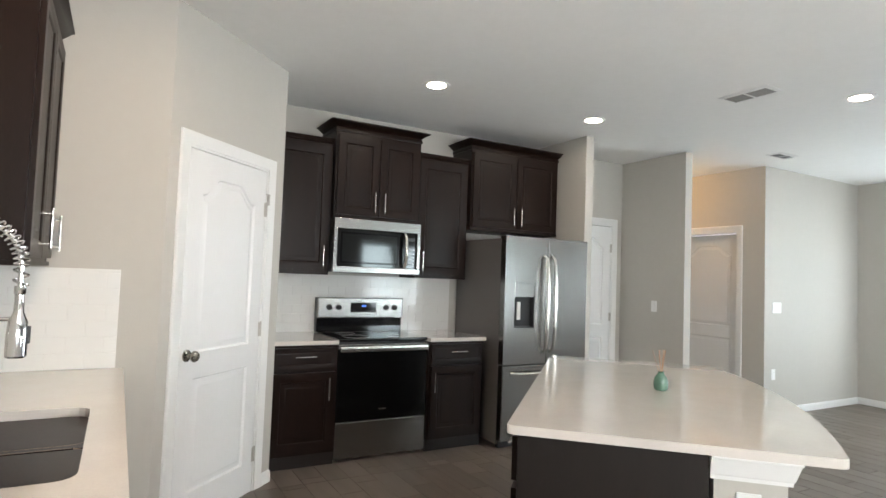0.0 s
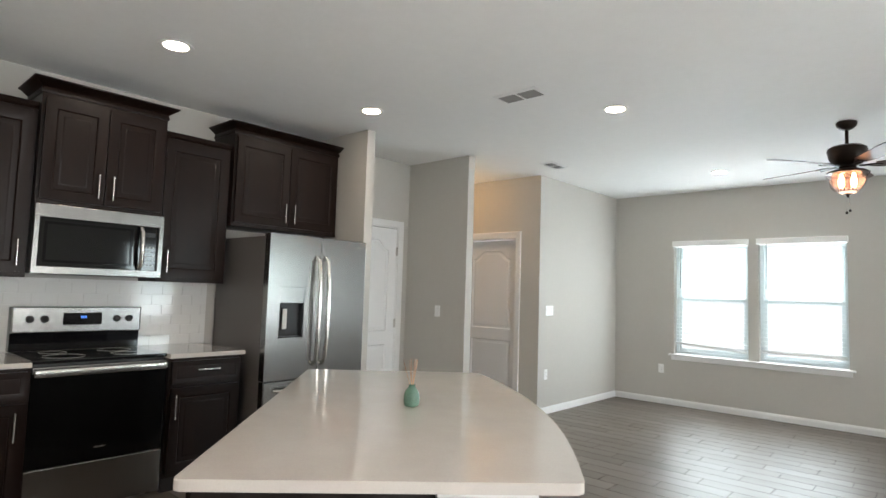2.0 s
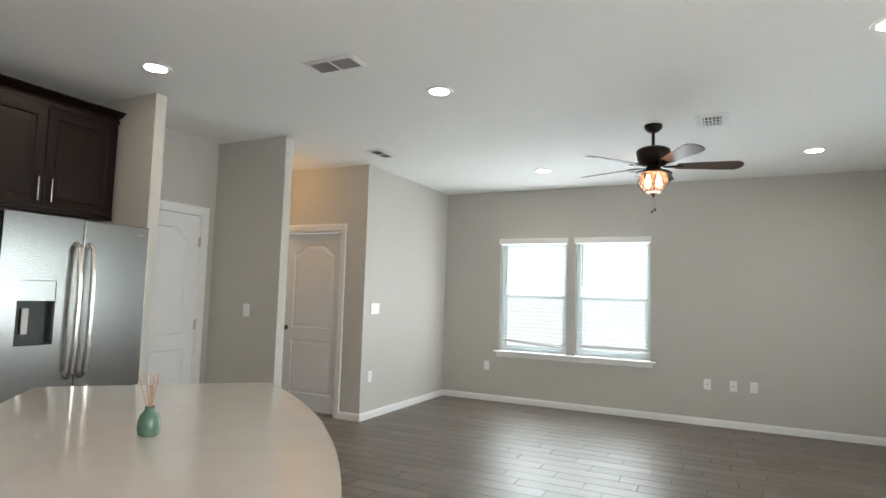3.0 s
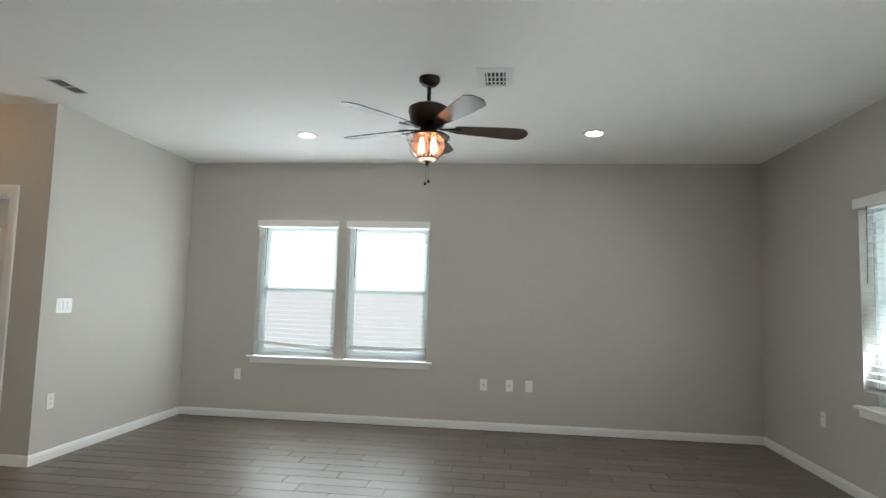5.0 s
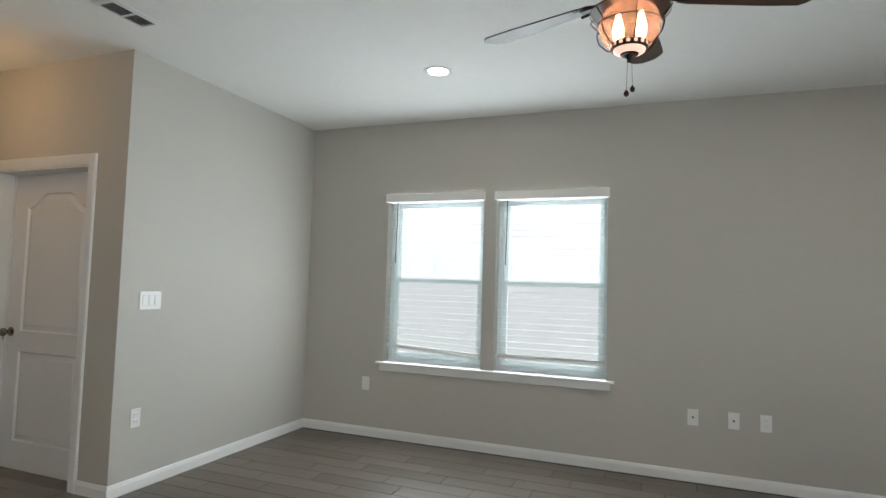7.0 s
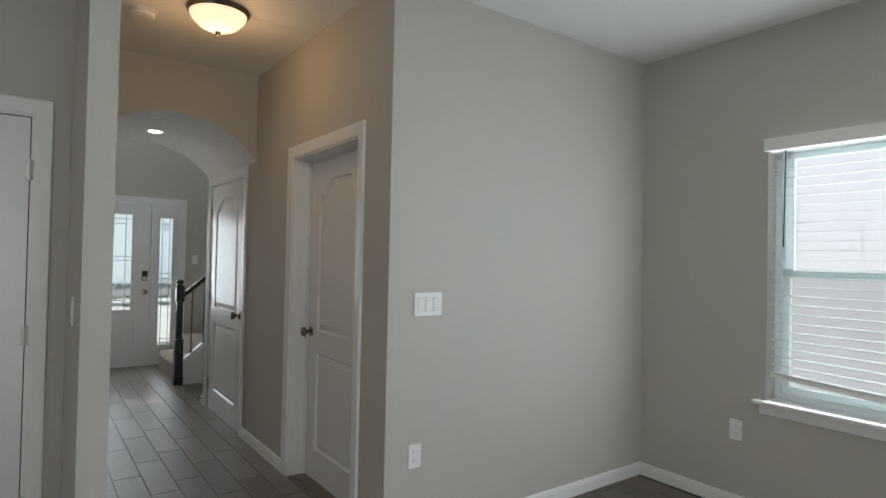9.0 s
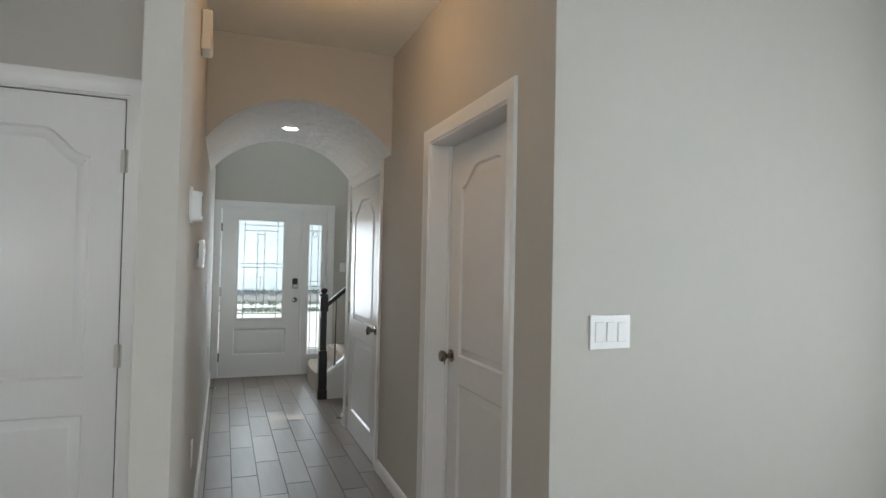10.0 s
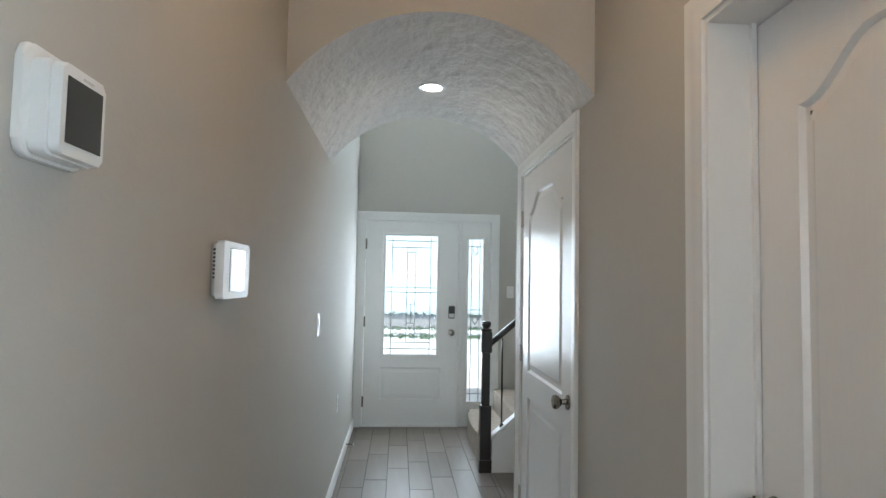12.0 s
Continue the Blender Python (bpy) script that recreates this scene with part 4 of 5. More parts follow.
for i in range(1, 32):
    s = i / 32
    OUT.append((1.945 * s, -1.015 - 0.120 * (4 * s * (1 - s)) ** 1.05 + 0.03 * s))
OUT += [(1.945, -0.985), (1.945, 0.0)]

top = prism(rounded(OUT, 0.018), 0.884, 0.914, 0.004)
tagged(part("island_worktop", top, QUARTZ, m=ISL), "cream speckled quartz island top with one bowed side", "worktop")

# reed diffuser on the island
vs = thing("reed_diffuser", pose(2.950, 2.114, 0.914), "small sage green ceramic vase with reeds on the island", "reed diffuser")
part("vase", lathe([(0.022, 0.0), (0.029, 0.004), (0.033, 0.020), (0.032, 0.045), (0.027, 0.062), (0.016, 0.074), (0.013, 0.082), (0.015, 0.088), (0.010, 0.088), (0.009, 0.06), (0, 0.05)], 32), GREEN, vs, "sage green glazed vase")
for a, t in ((20, 9), (100, 13), (160, 6), (215, 17), (280, 10), (330, 15), (60, 4)):
    own = tube([(0, 0, 0.055), (0, 0, 0.19)], 0.0013, 5)
    part("reed", own, REED, vs, "thin natural reed", pose(0, 0, 0.0, 0, 0, a) @ pose(0, 0, 0.055, t) @ pose(0, 0, -0.055))

# ---- sink run ----
CX0, CX1, CY0, CY1 = WEST + 0.003, 0.755, 1.10, PY - 0.004
SX0, SX1, SY0, SY1 = 0.235, 0.652, 1.82, 2.60
own = bmesh.new()
outer = [own.verts.new((x, y, 0.914)) for x, y in ((CX0, CY0), (CX1, CY0), (CX1, CY1), (CX0, CY1))]
edges = [own.edges.new((outer[i], outer[(i + 1) % 4])) for i in range(4)]
hole = [own.verts.new((x, y, 0.914)) for x, y in rounded([(SX0, SY0), (SX1, SY0), (SX1, SY1), (SX0, SY1)], 0.06)]
edges += [own.edges.new((hole[i], hole[(i + 1) % len(hole)])) for i in range(len(hole))]
bmesh.ops.triangle_fill(own, use_beauty=True, use_dissolve=False, edges=edges)
res = bmesh.ops.extrude_face_region(own, geom=own.faces[:])
bmesh.ops.translate(own, verts=[v for v in res["geom"] if isinstance(v, bmesh.types.BMVert)], vec=(0, 0, -0.03))
tagged(part("sink_worktop", own, QUARTZ, smooth=False), "cream quartz worktop with an undermount sink cut-out", "worktop")
sk = thing("kitchen_sink", pose(0, 0, 0), "double-bowl undermount stainless steel sink", "sink")
for nm, y0, y1 in (("near_bowl", SY0 - 0.006, 2.205), ("far_bowl", 2.235, SY1 + 0.006)):
    own = bmesh.new()
    rings = []
    for ins, z in ((-0.02, 0.8835), (0.0, 0.8835), (0.002, 0.872), (0.012, 0.72), (0.04, 0.695)):
        ring = rounded([(SX0 - 0.006 + ins, y0 + ins), (SX1 + 0.006 - ins, y0 + ins), (SX1 + 0.006 - ins, y1 - ins), (SX0 - 0.006 + ins, y1 - ins)], 0.06)
        rings.append([own.verts.new((x, y, z)) for x, y in ring])
    for a, b in zip(rings[1:], rings[2:]):
        for i in range(len(a)):
            own.faces.new((a[i], a[(i + 1) % len(a)], b[(i + 1) % len(a)], b[i]))
    own.faces.new(rings[-1])
    bmesh.ops.delete(own, geom=rings[0], context="VERTS")
    bmesh.ops.solidify(own, geom=own.faces[:], thickness=0.0012)
    p = part(nm, own, SINKSTEEL, sk, "satin steel bowl")
    part("drain", lathe([(0.040, 0.6965), (0.044, 0.698), (0.030, 0.699), (0.028, 0.6975), (0, 0.6975)], 20), CHROME, p, m=pose(0.40, (y0 + y1) / 2, 0.002))
part("divider", box((SX0, 2.2055, 0.845), (SX1, 2.2345, 0.872), 0.008), SINKSTEEL, sk, "satin steel divider")
for i, y0 in enumerate((1.12, 1.66, 2.20, 2.74)):
    w = 0.53 if i < 3 else 0.695
    base_cabinet(pose(0.690, y0, 0, 0, 0, 90), w, 0.55, "r" if i % 2 else "l", "espresso base cabinet under the sink worktop", drawer=True)
fc = thing("kitchen_faucet", pose(0.185, 2.30, 0.890), "chrome pull-down faucet with exposed spring neck", "faucet")
part("base", lathe([(0.027, 0), (0.027, 0.01), (0.019, 0.02), (0.019, 0.20), (0.013, 0.21), (0.011, 0.38), (0, 0.38)], 20), CHROME, fc)
part("lever", tube([(0, 0, 0.12), (0, -0.06, 0.14), (0, -0.11, 0.17)], 0.006, 8), CHROME, fc)
arc = [(0.14 - 0.14 * math.cos(a), 0, 0.50 + 0.14 * math.sin(a)) for a in [math.pi * k / 40 for k in range(41)]]
path = [(0, 0, 0.36 + 0.14 * k / 10) for k in range(10)] + arc + [(0.28, 0, 0.50 - 0.02 * k) for k in range(1, 4)]
part("hose", tube(path, 0.0075, 10), CHROME, fc, "grey inner hose")
coil, turns = [], 36
for k in range(turns * 12 + 1):
    s = k / (turns * 12) * (len(path) - 1.001)
    i = int(s)
    p = Vector(path[i]).lerp(Vector(path[i + 1]), s - i)
    d = (Vector(path[i + 1]) - Vector(path[i])).normalized()
    o = Vector((0, 1, 0)).cross(d)
    a = 2 * math.pi * k / 12
    coil.append(p + (Vector((0, 1, 0)) * math.cos(a) + o * math.sin(a)) * 0.0185)
part("spring", tube(coil, 0.0031, 6), CHROME, fc, "chrome spring coil")
part("spray_head", lathe([(0.023, 0.24), (0.027, 0.245), (0.027, 0.30), (0.024, 0.345), (0.013, 0.37), (0.012, 0.42), (0.015, 0.425), (0.015, 0.445), (0, 0.445)], 20), CHROME, fc, m=pose(0.28, 0, 0))
part("spray_button", box((0.024, -0.007, 0.28), (0.032, 0.007, 0.33), 0.002), BLACK, fc, "black spray button", m=pose(0.28, 0, 0))
part("holder_arm", tube([(0, 0, 0.35), (0.14, 0, 0.35), (0.27, 0, 0.35)], 0.006, 8), CHROME, fc)

# ---- ceiling fan ----
fan = thing("ceiling_fan", pose(6.523, 1.049, CEIL), "five-blade bronze ceiling fan with a caged amber glass light", "ceiling fan")
part("canopy", lathe([(0.068, 0.0), (0.070, -0.008), (0.066, -0.03), (0.045, -0.052), (0.024, -0.062), (0, -0.062)], 28), BRONZE, fan)
part("downrod", lathe([(0.0125, -0.19), (0.0125, -0.055)], 14), BRONZE, fan)
part("motor_housing", lathe([(0.0, -0.175), (0.03, -0.178), (0.10, -0.188), (0.128, -0.205), (0.133, -0.225), (0.120, -0.285), (0.095, -0.325), (0.060, -0.340), (0.0, -0.342)][::-1], 36), BRONZE, fan)
for k in range(5):
    m = pose(0, 0, 0, 0, 0, -3.4 + 72 * k)
    own = box((0.075, -0.016, -0.345), (0.20, 0.016, -0.337), 0.003)
    for s in (-1, 1):
        tube([(0.10, 0, -0.341), (0.16, s * 0.028, -0.341), (0.215, s * 0.032, -0.343)], 0.006, 8, own)
    arm = part("blade_arm", own, BRONZE, fan, "bronze blade arm", m)
    tip = [(0.612 + 0.052 * (1 - (abs(v) / 0.076) ** 2.6), v) for v in [0.076 * (i - 8) / 8 for i in range(17)]]
    outline = [(0.175, -0.042), (0.22, -0.050), (0.50, -0.072)] + tip + [(0.50, 0.072), (0.22, 0.050), (0.175, 0.042)]
    own = prism(outline, -0.003, 0.003, 0.0015)
    part("blade", own, BLADE, fan, "dark walnut blade", m @ pose(0, 0, -0.336, -12, 0, 0))
lk = part("light_kit", lathe([(0.0, -0.34), (0.055, -0.345), (0.060, -0.362), (0.120, -0.380), (0.138, -0.392), (0.138, -0.397), (0.080, -0.397), (0, -0.397)][::-1], 32), BRONZE, fan, "bronze fitter pan")
part("glass_jar", lathe([(0.092, -0.397), (0.106, -0.42), (0.110, -0.45), (0.102, -0.485), (0.082, -0.515), (0.058, -0.530)], 36), FANGLASS, lk, "amber seeded glass jar")
part("bottom_cap", lathe([(0.0, -0.556), (0.040, -0.556), (0.056, -0.546), (0.058, -0.530), (0.0, -0.530)], 28), AMBER, lk, "pinkish glowing glass base")


def ring(r, z, thick):
    return tube([(r * math.cos(a), r * math.sin(a), z) for a in [2 * math.pi * k / 28 for k in range(28)]], thick, 6, closed=True)


band = part("jar_ring", lathe([(0.056, -0.540), (0.064, -0.540), (0.067, -0.536), (0.067, -0.519), (0.063, -0.515), (0.056, -0.515)], 32), BRONZE, lk, "pierced bronze ring")
own = bmesh.new()
for k in range(16):
    join(own, box((0.0655, -0.006, -0.534), (0.0680, 0.006, -0.521), 0.0008, m=pose(0, 0, 0, 0, 0, 22.5 * k)))
part("ring_lights", own, AMBER, band, "amber glass seen through the holes")
part("cage_ring", ring(0.117, -0.450, 0.0022), BRONZE, lk)
part("cage_ring", ring(0.142, -0.400, 0.0022), BRONZE, lk)
for k in range(6):
    a = math.pi / 3 * k + 0.25
    pts = [(r * math.cos(a), r * math.sin(a), z) for r, z in ((0.138, -0.394), (0.152, -0.405), (0.136, -0.425), (0.119, -0.44), (0.126, -0.462), (0.116, -0.495), (0.084, -0.527), (0.062, -0.531))]
    part("cage_wire", tube(pts, 0.0024, 6), BRONZE, lk)
part("bottom_plate", lathe([(0.0, -0.562), (0.030, -0.561), (0.034, -0.5565), (0.0, -0.5565)], 20), BRONZE, lk)
part("finial", lathe([(0.0, -0.588), (0.007, -0.585), (0.010, -0.572), (0.017, -0.562), (0.017, -0.556), (0, -0.556)], 16), BRONZE, lk)
for k in range(2):
    own = lathe([(0.0, -0.52), (0.010, -0.515), (0.020, -0.48), (0.020, -0.45), (0.010, -0.415), (0.008, -0.40), (0, -0.398)], 16)
    part("bulb", own, BULB, lk, "lit warm filament bulb", pose(0.022 * (-1) ** k * 0.2, 0.040 * (-1) ** k, 0))
for dy, dz in ((0.006, -0.69), (-0.008, -0.675)):
    own = tube([(0, dy, -0.565), (0, dy * 1.5, dz)], 0.0009, 5)
    pc = part("pull_chain", own, NICKEL, lk, "thin pull chain")
    part("chain_pull", lathe([(0.0, dz - 0.024), (0.008, dz - 0.020), (0.010, dz - 0.010), (0.004, dz), (0, dz + 0.002)], 12), BRONZE, pc, "dark wooden pull", pose(0, dy * 1.5, 0))

# ---- ceiling fittings ----
first = None
# The last of these, over the sink, is unseen and added with its warm lamp.
for x, y in ((2.619, 3.833), (4.135, 3.833), (5.196, 2.309), (7.841, 2.349), (7.812, -0.194), (5.18, -0.225), (0.85, 2.2)):
    if first is None:
        first = thing("recessed_downlight", pose(x, y, CEIL), "lit white recessed downlight, round, flush in the ceiling", "ceiling light", "recessed downlights")
        part("trim_ring", lathe([(0.098, -0.0005), (0.096, -0.006), (0.080, -0.009), (0.066, -0.004), (0.066, -0.0005)], 32), PLATE, first, "white trim ring")
        part("lens", lathe([(0.0, -0.006), (0.066, -0.005), (0.066, -0.001), (0, -0.001)], 32), LAMPGLOW, first, "glowing lens")
    else:
        copy_thing(first, pose(x, y, CEIL))
copy_thing(first, pose((HALL_W + HALL_E) / 2, 6.87, 2.420) @ Matrix.Scale(0.72, 4))
dome = thing("flush_ceiling_light", pose(6.37, 4.99, CEIL), "lit flush-mount dome light with alabaster glass in the hall", "ceiling light")
part("pan", lathe([(0.165, -0.001), (0.168, -0.012), (0.155, -0.030), (0.0, -0.030)][::-1], 36), NICKEL, dome, "satin nickel pan")
part("dome", lathe([(0.0, -0.125), (0.05, -0.118), (0.10, -0.095), (0.138, -0.058), (0.150, -0.030), (0.0, -0.030)], 36), DOMEGLOW, dome, "glowing alabaster glass")
part("finial", lathe([(0, -0.148), (0.008, -0.145), (0.014, -0.132), (0.018, -0.126), (0, -0.122)], 16), NICKEL, dome)
sd = thing("smoke_detector", pose(6.04, 5.27, CEIL), "round white smoke detector on the hall ceiling", "smoke detector")
part("base_plate", lathe([(0.068, -0.001), (0.070, -0.012), (0.0, -0.012)][::-1], 28), PLATE, sd)
part("cover", lathe([(0.058, -0.012), (0.060, -0.030), (0.050, -0.042), (0, -0.044)][::-1], 28), PLATE, sd)


def register(x, y, w, d, label, parts=2, rot=0, margin=0.026, pitch=0.018, fin=None):
    """A ceiling register w by d, its louvres running along its length."""
    r = thing("ceiling_register", pose(x, y, CEIL, 0, 0, rot), label, "air vent", "ceiling registers")
    own = bmesh.new()
    rows = []
    for o, z in ((0.0, -0.0005), (0.0, -0.004), (margin * 0.75, -0.012), (margin, -0.012), (margin, -0.0005)):
        rows.append([own.verts.new(p) for p in ((-w / 2 + o, -d / 2 + o, z), (w / 2 - o, -d / 2 + o, z), (w / 2 - o, d / 2 - o, z), (-w / 2 + o, d / 2 - o, z))])
    for a, b in zip(rows, rows[1:]):
        for i in range(4):
            own.faces.new((a[i], a[(i + 1) % 4], b[(i + 1) % 4], b[i]))
    part("frame", own, PLATE, r, "white metal frame")
    part("duct", box((-w / 2 + margin, -d / 2 + margin, -0.0022), (w / 2 - margin, d / 2 - margin, -0.0012)), SLOT, r, "dark duct opening", smooth=False)
    n = max(3, int((d - 2 * margin) / pitch))
    for i in range(n):
        yy = -d / 2 + margin + (i + 0.5) * (d - 2 * margin) / n
        own = box((-w / 2 + margin, -pitch / 4, -0.0006), (w / 2 - margin, pitch / 4, 0.0006))
        part("louvre", own, fin or DARKGREY, r, m=pose(0, yy, -0.0085, 38))
    for i in range(1, parts):
        xx = -w / 2 + margin + (w - 2 * margin) * i / parts
        part("cross_bar", box((xx - 0.006, -d / 2 + margin, -0.014), (xx + 0.006, d / 2 - margin, -0.010)), PLATE, r)
    return r


register(4.530, 2.700, 0.36, 0.19, "white two-section ceiling register near the island", rot=90)
register(6.560, 3.650, 0.32, 0.16, "white two-section ceiling register near the hall")
register(6.535, 0.620, 0.33, 0.235, "white ceiling register with broad pale fins beside the fan", parts=3, rot=0, margin=0.052, pitch=0.026, fin=PLATE)


# ---- wall plates: local x along the wall, facing -y ----
def plate(m, kind, gangs=1):
    w = 0.072 + 0.046 * (gangs - 1)
    names = {"switch": ("light_switch", "white rocker light switch plate on the greige wall", "light switch"), "outlet": ("wall_outlet", "white duplex outlet plate low on the greige wall", "electrical outlet"),
             "jack": ("wall_jack", "white wall plate with one small dark coax jack", "wall jack")}
    nm, label, cat = names[kind]
    if gangs > 1:
        label = "white three-gang rocker light switch plate on the greige wall"
    t = thing(nm, m, label, cat, {"switch": "light switches", "outlet": "wall outlets", "jack": "wall jacks"}[kind])
    part("cover_plate", box((-w / 2, -0.006, -0.058), (w / 2, -0.0005, 0.058), 0.002), PLATE, t)
    for g in range(gangs):
        x = (g - (gangs - 1) / 2) * 0.046
        if kind == "switch":
            part("rocker_frame", box((x - 0.0175, -0.0068, -0.034), (x + 0.0175, -0.006, 0.034)), GREYPLATE, t, "grey shadow-line surround")
            part("rocker", box((x - 0.016, -0.0095, -0.032), (x + 0.016, -0.0069, 0.032), 0.001), PLATE, t, m=pose(0, 0, 0, 2))
        elif kind == "outlet":
            for s in (-1, 1):
                rc = part("receptacle", box((x - 0.016, -0.0085, s * 0.0205 - 0.014), (x + 0.016, -0.006, s * 0.0205 + 0.014), 0.002), PLATE, t)
                own = box((x - 0.0075, -0.0092, s * 0.0205 - 0.002), (x - 0.0055, -0.0086, s * 0.0205 + 0.007))
                box((x + 0.0055, -0.0092, s * 0.0205 - 0.002), (x + 0.0075, -0.0086, s * 0.0205 + 0.006), bm=own)
                part("slots", own, SLOT, rc, "dark slots", smooth=False)
        else:
            part("jack_port", lathe([(0.007, 0.0), (0.007, 0.004), (0.004, 0.010), (0, 0.010)], 12), SLOT, t, "dark jack", pose(x, -0.006, 0, 90))
    return t


EASTWARD = lambda y, z: pose(EAST, y, z, 0, 0, -90)
plate(pose(7.167, LIV_N, 1.20), "switch", 3)
plate(pose(7.105, LIV_N, 0.460), "outlet")
plate(EASTWARD(3.400, 0.465), "outlet")
plate(EASTWARD(0.740, 0.463), "jack")
plate(EASTWARD(0.477, 0.465), "jack")
plate(EASTWARD(0.278, 0.468), "outlet")
plate(pose(7.86, SOUTH, 0.469, 0, 0, 180), "outlet")
plate(pose(HALL_W - 0.098, 4.50, 1.18, 0, 0, -90), "switch")
plate(pose(HALL_W, 7.06, 1.192, 0, 0, 90), "switch")
plate(pose(HALL_W, 8.19, 0.55, 0, 0, 90), "outlet")
plate(pose(7.347, FRONT, 1.345), "switch")
plate(ISL @ pose(0.045, -0.755, 0.712, 0, 0, -90), "outlet")

th = thing("thermostat", pose(HALL_W, 4.696, 1.616, 0, 0, 90), "white wall thermostat with a dark screen on a larger back plate", "thermostat")
part("back_plate", prism(rounded(rect(-0.062, 0.062, -0.064, 0.064), 0.018), 0.0005, 0.010, 0.003, pose(0, 0, 0, 90)), PLATE, th)
own = prism(rounded(rect(-0.050, 0.050, -0.060, 0.050), 0.012), 0.010, 0.030, 0.002, pose(0, 0, 0, 90))
bd = part("housing", join(own, prism(rounded(rect(-0.045, 0.048, -0.058, 0.047), 0.008), 0.028, 0.042, 0.004, pose(0, 0, 0, 90))), PLATE, th)
part("screen", box((-0.036, -0.0432, -0.044), (0.040, -0.042, 0.033), 0.0005), material("dark grey screen", (0.035, 0.035, 0.032), 0.2), bd, "dark grey screen")
part("wordmark", box((-0.004, -0.0428, 0.037), (0.018, -0.042, 0.040)), GREYPLATE, bd, "small grey mark", smooth=False)
al = thing("alarm_keypad", pose(HALL_W, 5.413, 1.443, 0, 0, 90), "wide white glossy alarm keypad with vented edge and touch screen", "alarm keypad")
part("back_plate", box((-0.098, -0.014, -0.060), (0.098, -0.0005, 0.060), 0.003), GREYPLATE, al)
part("housing", prism(rounded(rect(-0.108, 0.108, -0.066, 0.066), 0.010), 0.012, 0.031, 0.004, pose(0, 0, 0, 90)), PLATE, al)
part("touch_screen", box((-0.062, -0.0318, -0.050), (0.066, -0.0305, 0.050), 0.0005), SCREENGLASS, al, "grey glossy touch screen")
own = bmesh.new()
for i in range(8):
    box((-0.0990, -0.0125, -0.020 + i * 0.009), (-0.0978, -0.004, -0.0155 + i * 0.009), bm=own)
part("vents", own, SLOT, al, "dark vent slots", smooth=False)
ch = thing("door_chime", pose(HALL_W, 5.18, 2.43, 0, 0, 90), "cream doorbell chime box high on the hall wall", "door chime")
part("housing", box((-0.06, -0.045, -0.09), (0.06, -0.0005, 0.09), 0.006), material("cream plastic", (0.62, 0.56, 0.46), 0.4), ch)
part("grille", box((-0.05, -0.048, -0.085), (0.05, -0.045, -0.03), 0.001), GREYPLATE, ch)
for x, y, a in ((HALL_W, 8.92, 90), (HALL_E, 7.40, -90)):
    ds = thing("door_stop", pose(x, y, 0.065, 0, 0, a), "small spring door stop on the baseboard", "door stop", "door stops")
    part("spring", lathe([(0.006, 0.014), (0.0045, 0.02), (0.0045, 0.068), (0, 0.068)], 10), NICKEL, ds, m=pose(0, 0, 0, 90))
    part("tip", lathe([(0.007, 0.068), (0.007, 0.078), (0, 0.080)], 10), PLATE, ds, "white rubber tip", m=pose(0, 0, 0, 90))

# unseen dining window behind the walk, added as an opening for fill light
dwn = thing("window_3", pose(0.75, SOUTH, 0.85), "unseen white vinyl window added in the dining wall to light the kitchen", "window", kind="structure")
own = bmesh.new()
for a, b in (((0, 0), (2.3, 0.04)), ((0, 1.16), (2.3, 1.2)), ((0, 0.04), (0.04, 1.16)), ((2.26, 0.04), (2.3, 1.16)), ((1.13, 0.04), (1.17, 1.16))):
    box((a[0], -0.09, a[1]), (b[0], -0.02, b[1]), bm=own)
part("window_frame", own, PLATE, dwn, smooth=False)
plate(pose(HALL_W, 5.41, 0.49, 0, 0, 90), "outlet")

# ---- outside ----
gd = part("ground", box((-60, -60, -0.30), (80, 400, -0.14)), LAWN, smooth=False)
tagged(gd, "green lawn and ground around the house", kind="structure")
pc = part("pavement", box((3.0, FRONT + 0.142, -0.139), (9.2, FRONT + 9.5, -0.04)), CONCRETE, smooth=False)
tagged(pc, "pale concrete porch and front walk", kind="structure")
sw = part("pavement", box((-40.0, FRONT + 11.5, -0.139), (60.0, FRONT + 13.0, -0.09)), CONCRETE, smooth=False)
tagged(sw, "pale concrete sidewalk along the street", kind="structure")
rd = part("road", box((-40.0, FRONT + 14.5, -0.139), (60.0, FRONT + 22.0, -0.11)), ASPHALT, smooth=False)
tagged(rd, "grey asphalt street in front of the house", kind="structure")
# Unseen overhang, added to cut the sun that enters by the high slot.
ev = part("sun_trim_eave", box((4.6, FRONT + 0.141, 4.88), (9.0, FRONT + 0.53, 5.1)), STUCCO, smooth=False)
tagged(ev, "unseen overhang added above the front wall to trim the sun patch", kind="structure")
# Unseen porch roof on columns, added to block sun from the door glass.
rf = part("added_porch_roof", box((4.6, FRONT + 0.15, 2.45), (8.6, FRONT + 3.7, 2.62)), STUCCO, smooth=False)
tagged(rf, "unseen porch roof added to keep the sun off the front door glass", kind="structure")
for x in (4.8, 8.4):
    c = part("added_porch_column", box((x - 0.15, FRONT + 3.3, -0.139), (x + 0.15, FRONT + 3.6, 2.45)), STUCCO, smooth=False)
    tagged(c, "pale stucco column of the added porch", kind="structure")
# Daylight on the neighbouring wall is put into this sheet as its own glow.
NEIGHBOUR_GLOW = glowing("overexposed pinkish daylight backdrop", (1.0, 0.91, 0.94), 1.18)
bd = part("backdrop", box((13.0, -14.0, -0.14), (13.1, 18.0, 7.0)), NEIGHBOUR_GLOW, smooth=False)
tagged(bd, "plain glowing pinkish backdrop standing in for the daylit neighbouring wall", kind="structure")

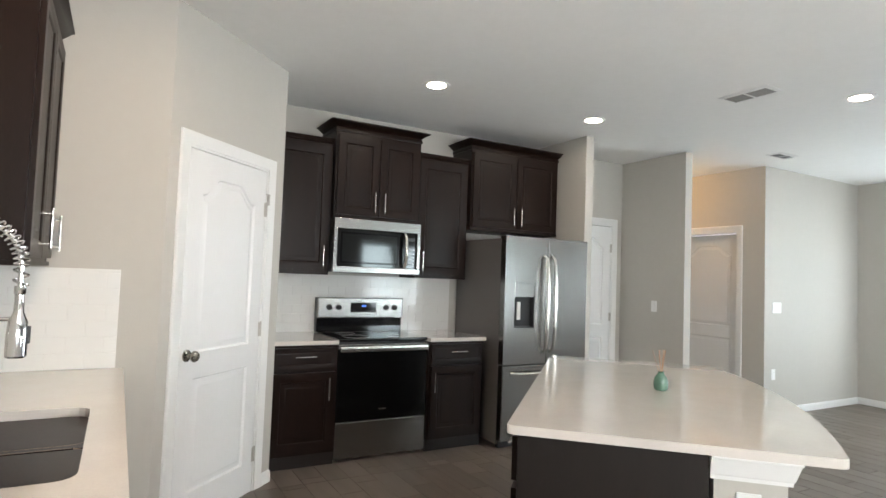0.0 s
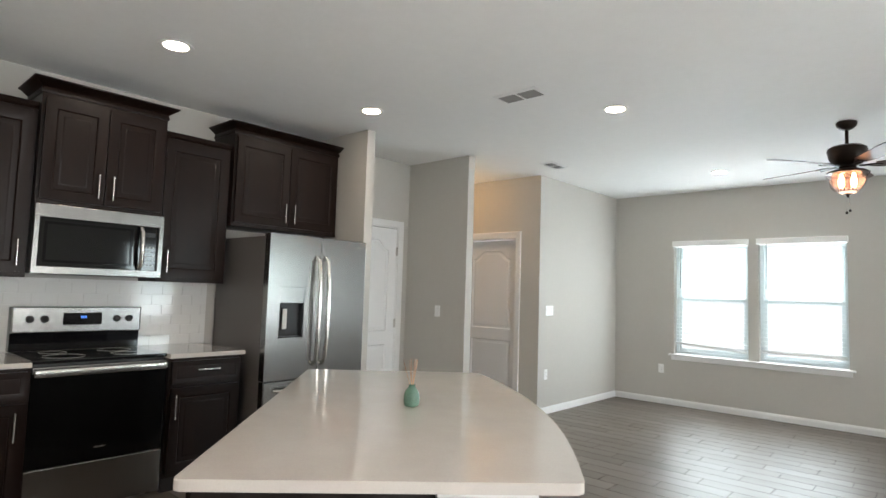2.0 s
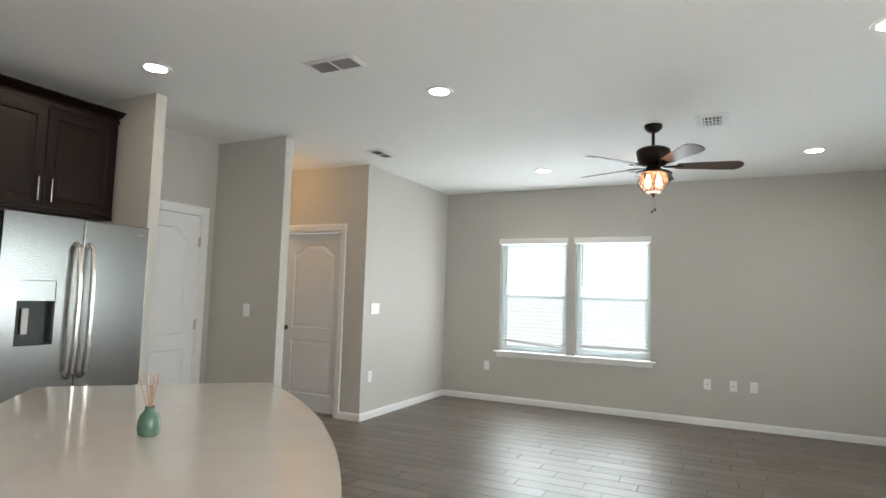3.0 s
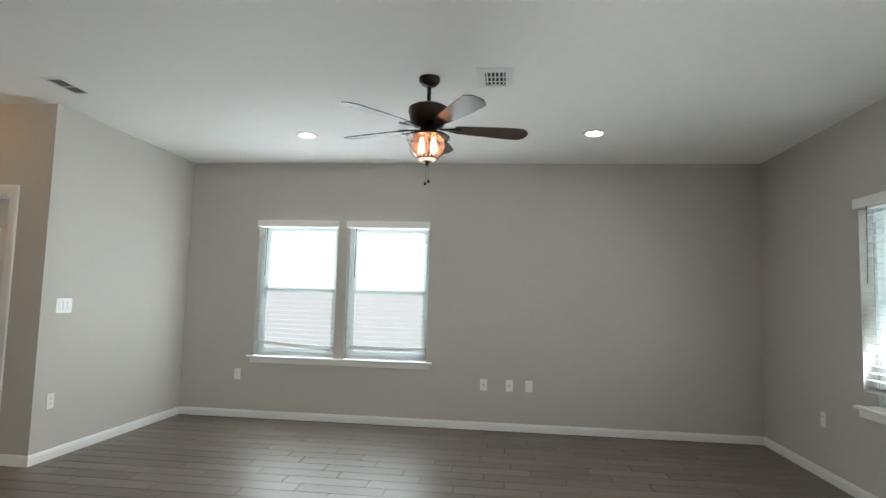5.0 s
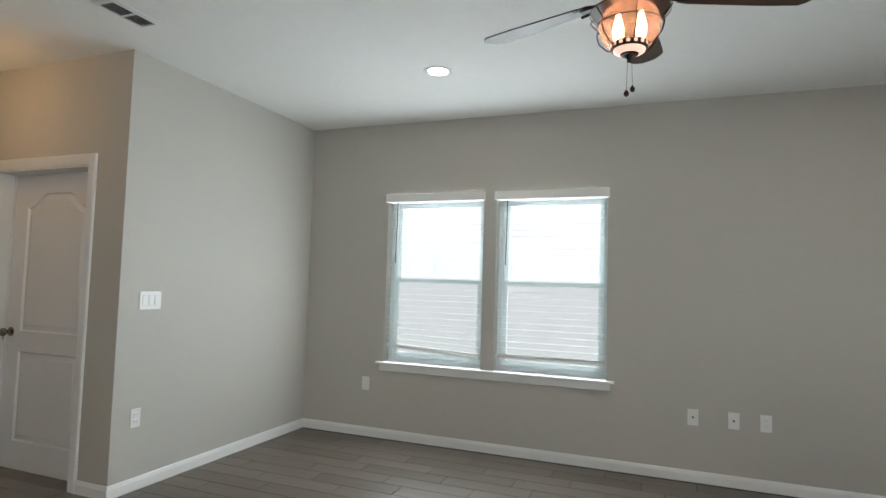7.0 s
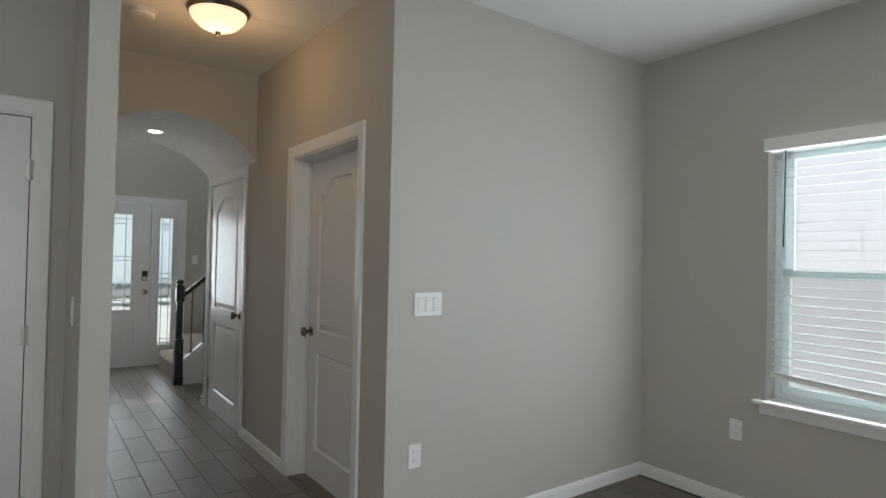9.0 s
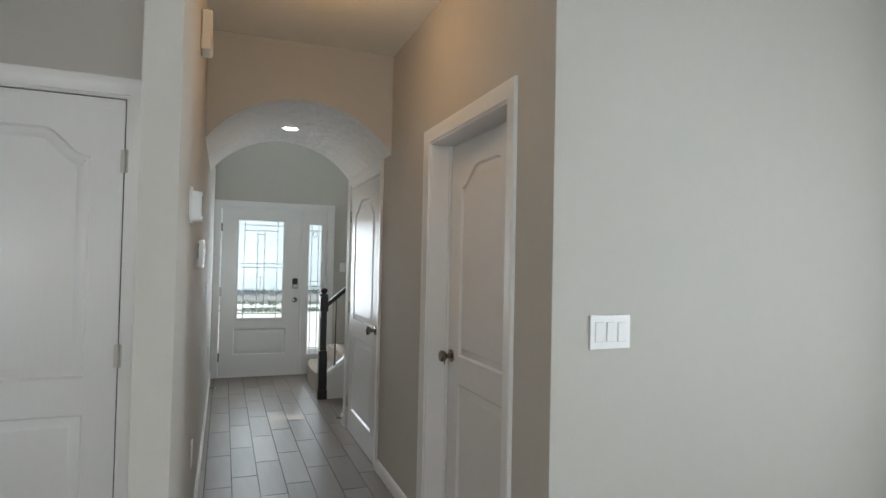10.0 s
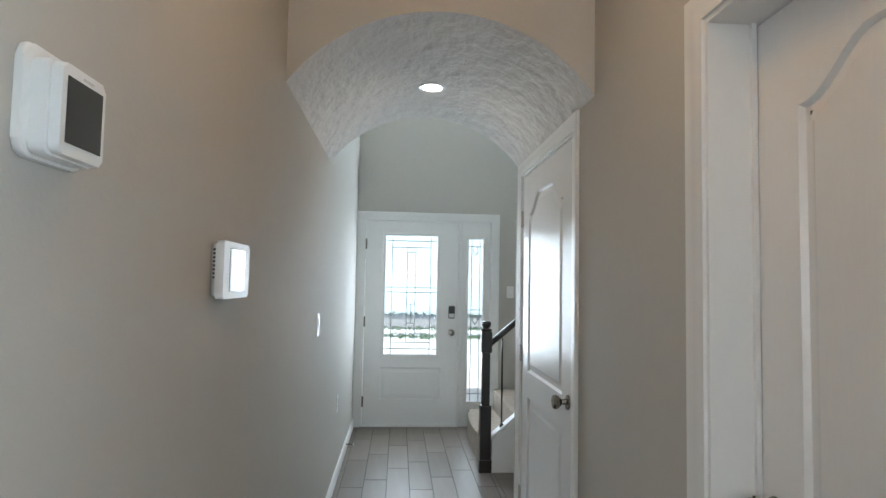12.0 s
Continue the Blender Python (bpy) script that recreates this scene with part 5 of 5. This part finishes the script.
# These sheets glow by themselves in place of daylight on the distance.
FAR_GLOW = glowing("glowing pale distance", (0.92, 0.97, 0.96), 1.0)
bd = part("backdrop", box((-40.0, FRONT + 24.0, -0.14), (60.0, FRONT + 24.2, 9.0)), FAR_GLOW, smooth=False)
tagged(bd, "plain glowing pale backdrop standing in for the bright street distance", kind="structure")
bd = part("backdrop", box((-20.0, -16.2, -0.14), (13.0, -16.0, 7.0)), FAR_GLOW, smooth=False)
tagged(bd, "plain glowing pale backdrop added beyond the back yard", kind="structure")
yard = part("pavement", box((-4.0, -12.0, -0.139), (11.0, SOUTH - 0.13, -0.05)), CONCRETE, smooth=False)
tagged(yard, "pale concrete patio", kind="structure")

# ---- small pieces: wall tiles and floor planks ----
tile_mesh = mesh_of("tile", box((0.001, -0.0085, 0.001), (0.1505, 0.0, 0.0745), 0.0012), TILE, False)


def tiled(parent_name, m, w, h, label):
    """Subway tiles, in half bond, on a wall at local y = 0, facing -y."""
    bed = part(parent_name, box((0, -0.0064, 0), (w, -0.0006, h)), TILEGROUT, m=m, smooth=False)
    tagged(bed, label, kind="structure")
    rows = int(h / 0.0755) + 1
    for r in range(rows):
        z = r * 0.0755
        top = min(0.0745, h - z - 0.001)
        if top < 0.01:
            continue
        x = -0.0758 * (r % 2)
        while x < w - 0.004:
            a, b = max(x, 0.0), min(x + 0.1516, w)
            if b - a > 0.012:
                whole = b - a > 0.151 and top > 0.074
                me = tile_mesh if whole else mesh_of("tile", box((0.001, -0.0085, 0.001), (b - a - 0.001, 0.0, top), 0.0012), TILE, False)
                ob = new("tile", me)
                ob.parent = bed
                ob.matrix_basis = pose(a, -0.001, z, 0.06 * math.sin(7.1 * x + 3 * r), 0, 0)
            x += 0.1516
    return bed


tiled("backsplash", pose(1.657, KIT_N, 0.9145), 1.79, 0.478, "glossy white subway tile backsplash in half bond")
tiled("backsplash", pose(WEST + 0.003, PY, 0.9145), 0.587, 0.47, "glossy white subway tile backsplash beside the pantry wall")

PW, PL = 0.1600, 0.612
plank_meshes = {}
rest = bmesh.new()
count = 0
boxes = ((WEST, SOUTH, EAST, LIV_N), (WEST, LIV_N, HALL_E, KIT_N), (HALL_W, KIT_N, HALL_E, FRONT), (HALL_E, 7.46, 8.9, FRONT), (HALL_E, 4.39, HALL_E + 0.155, 5.266), (HALL_E, 6.312, HALL_E + 0.1, 7.28), (4.82, KIT_N, 5.55, KIT_N + 0.1))
ncol = int((EAST - WEST) / PW) + 2
near = []
rows = []
for c in range(ncol):
    x0 = 5.852 - 37 * PW + c * PW
    for r in range(22):
        y0 = SOUTH - 0.6 + r * PL + (c % 3) * PL / 3 + 0.05 * (c % 2)
        for bx0, by0, bx1, by1 in boxes:
            a, b, p, q = max(x0, bx0), min(x0 + PW, bx1), max(y0, by0), min(y0 + PL, by1)
            if b - a > 0.01 and q - p > 0.01:
                rows.append((a, b, p, q))
G = 0.0021


def wanted(a, b, p, q):
    x, y = (a + b) / 2, (p + q) / 2
    return (HALL_W < x < HALL_E and y > 4.2 and y < 8.6) or (x > 4.3 and 0.2 < y < 4.05 and x < 7.7 and x - 3.6 > 0.35 * (y - 1.2))


for a, b, p, q in rows:
    lo, hi = (0, 0, 0), (round(b - a - 2 * G, 4), round(q - p - 2 * G, 4), 0.0042)
    if wanted(a, b, p, q) and count < 298:
        key = (hi[0], hi[1])
        if key not in plank_meshes:
            plank_meshes[key] = mesh_of("plank", box(lo, hi, 0.0008), PLANK, False)
        ob = new("plank", plank_meshes[key])
        ob.parent = fl
        ob.matrix_basis = pose(a + G, p + G, 0.004)
        count += 1
    else:
        box((a + G, p + G, 0.004), (b - G, q - G, 0.0082), 0, rest)
tagged(part("planks", rest, PLANKS, fl, smooth=False), "grey-brown wood-look plank tiles", kind="stuff")
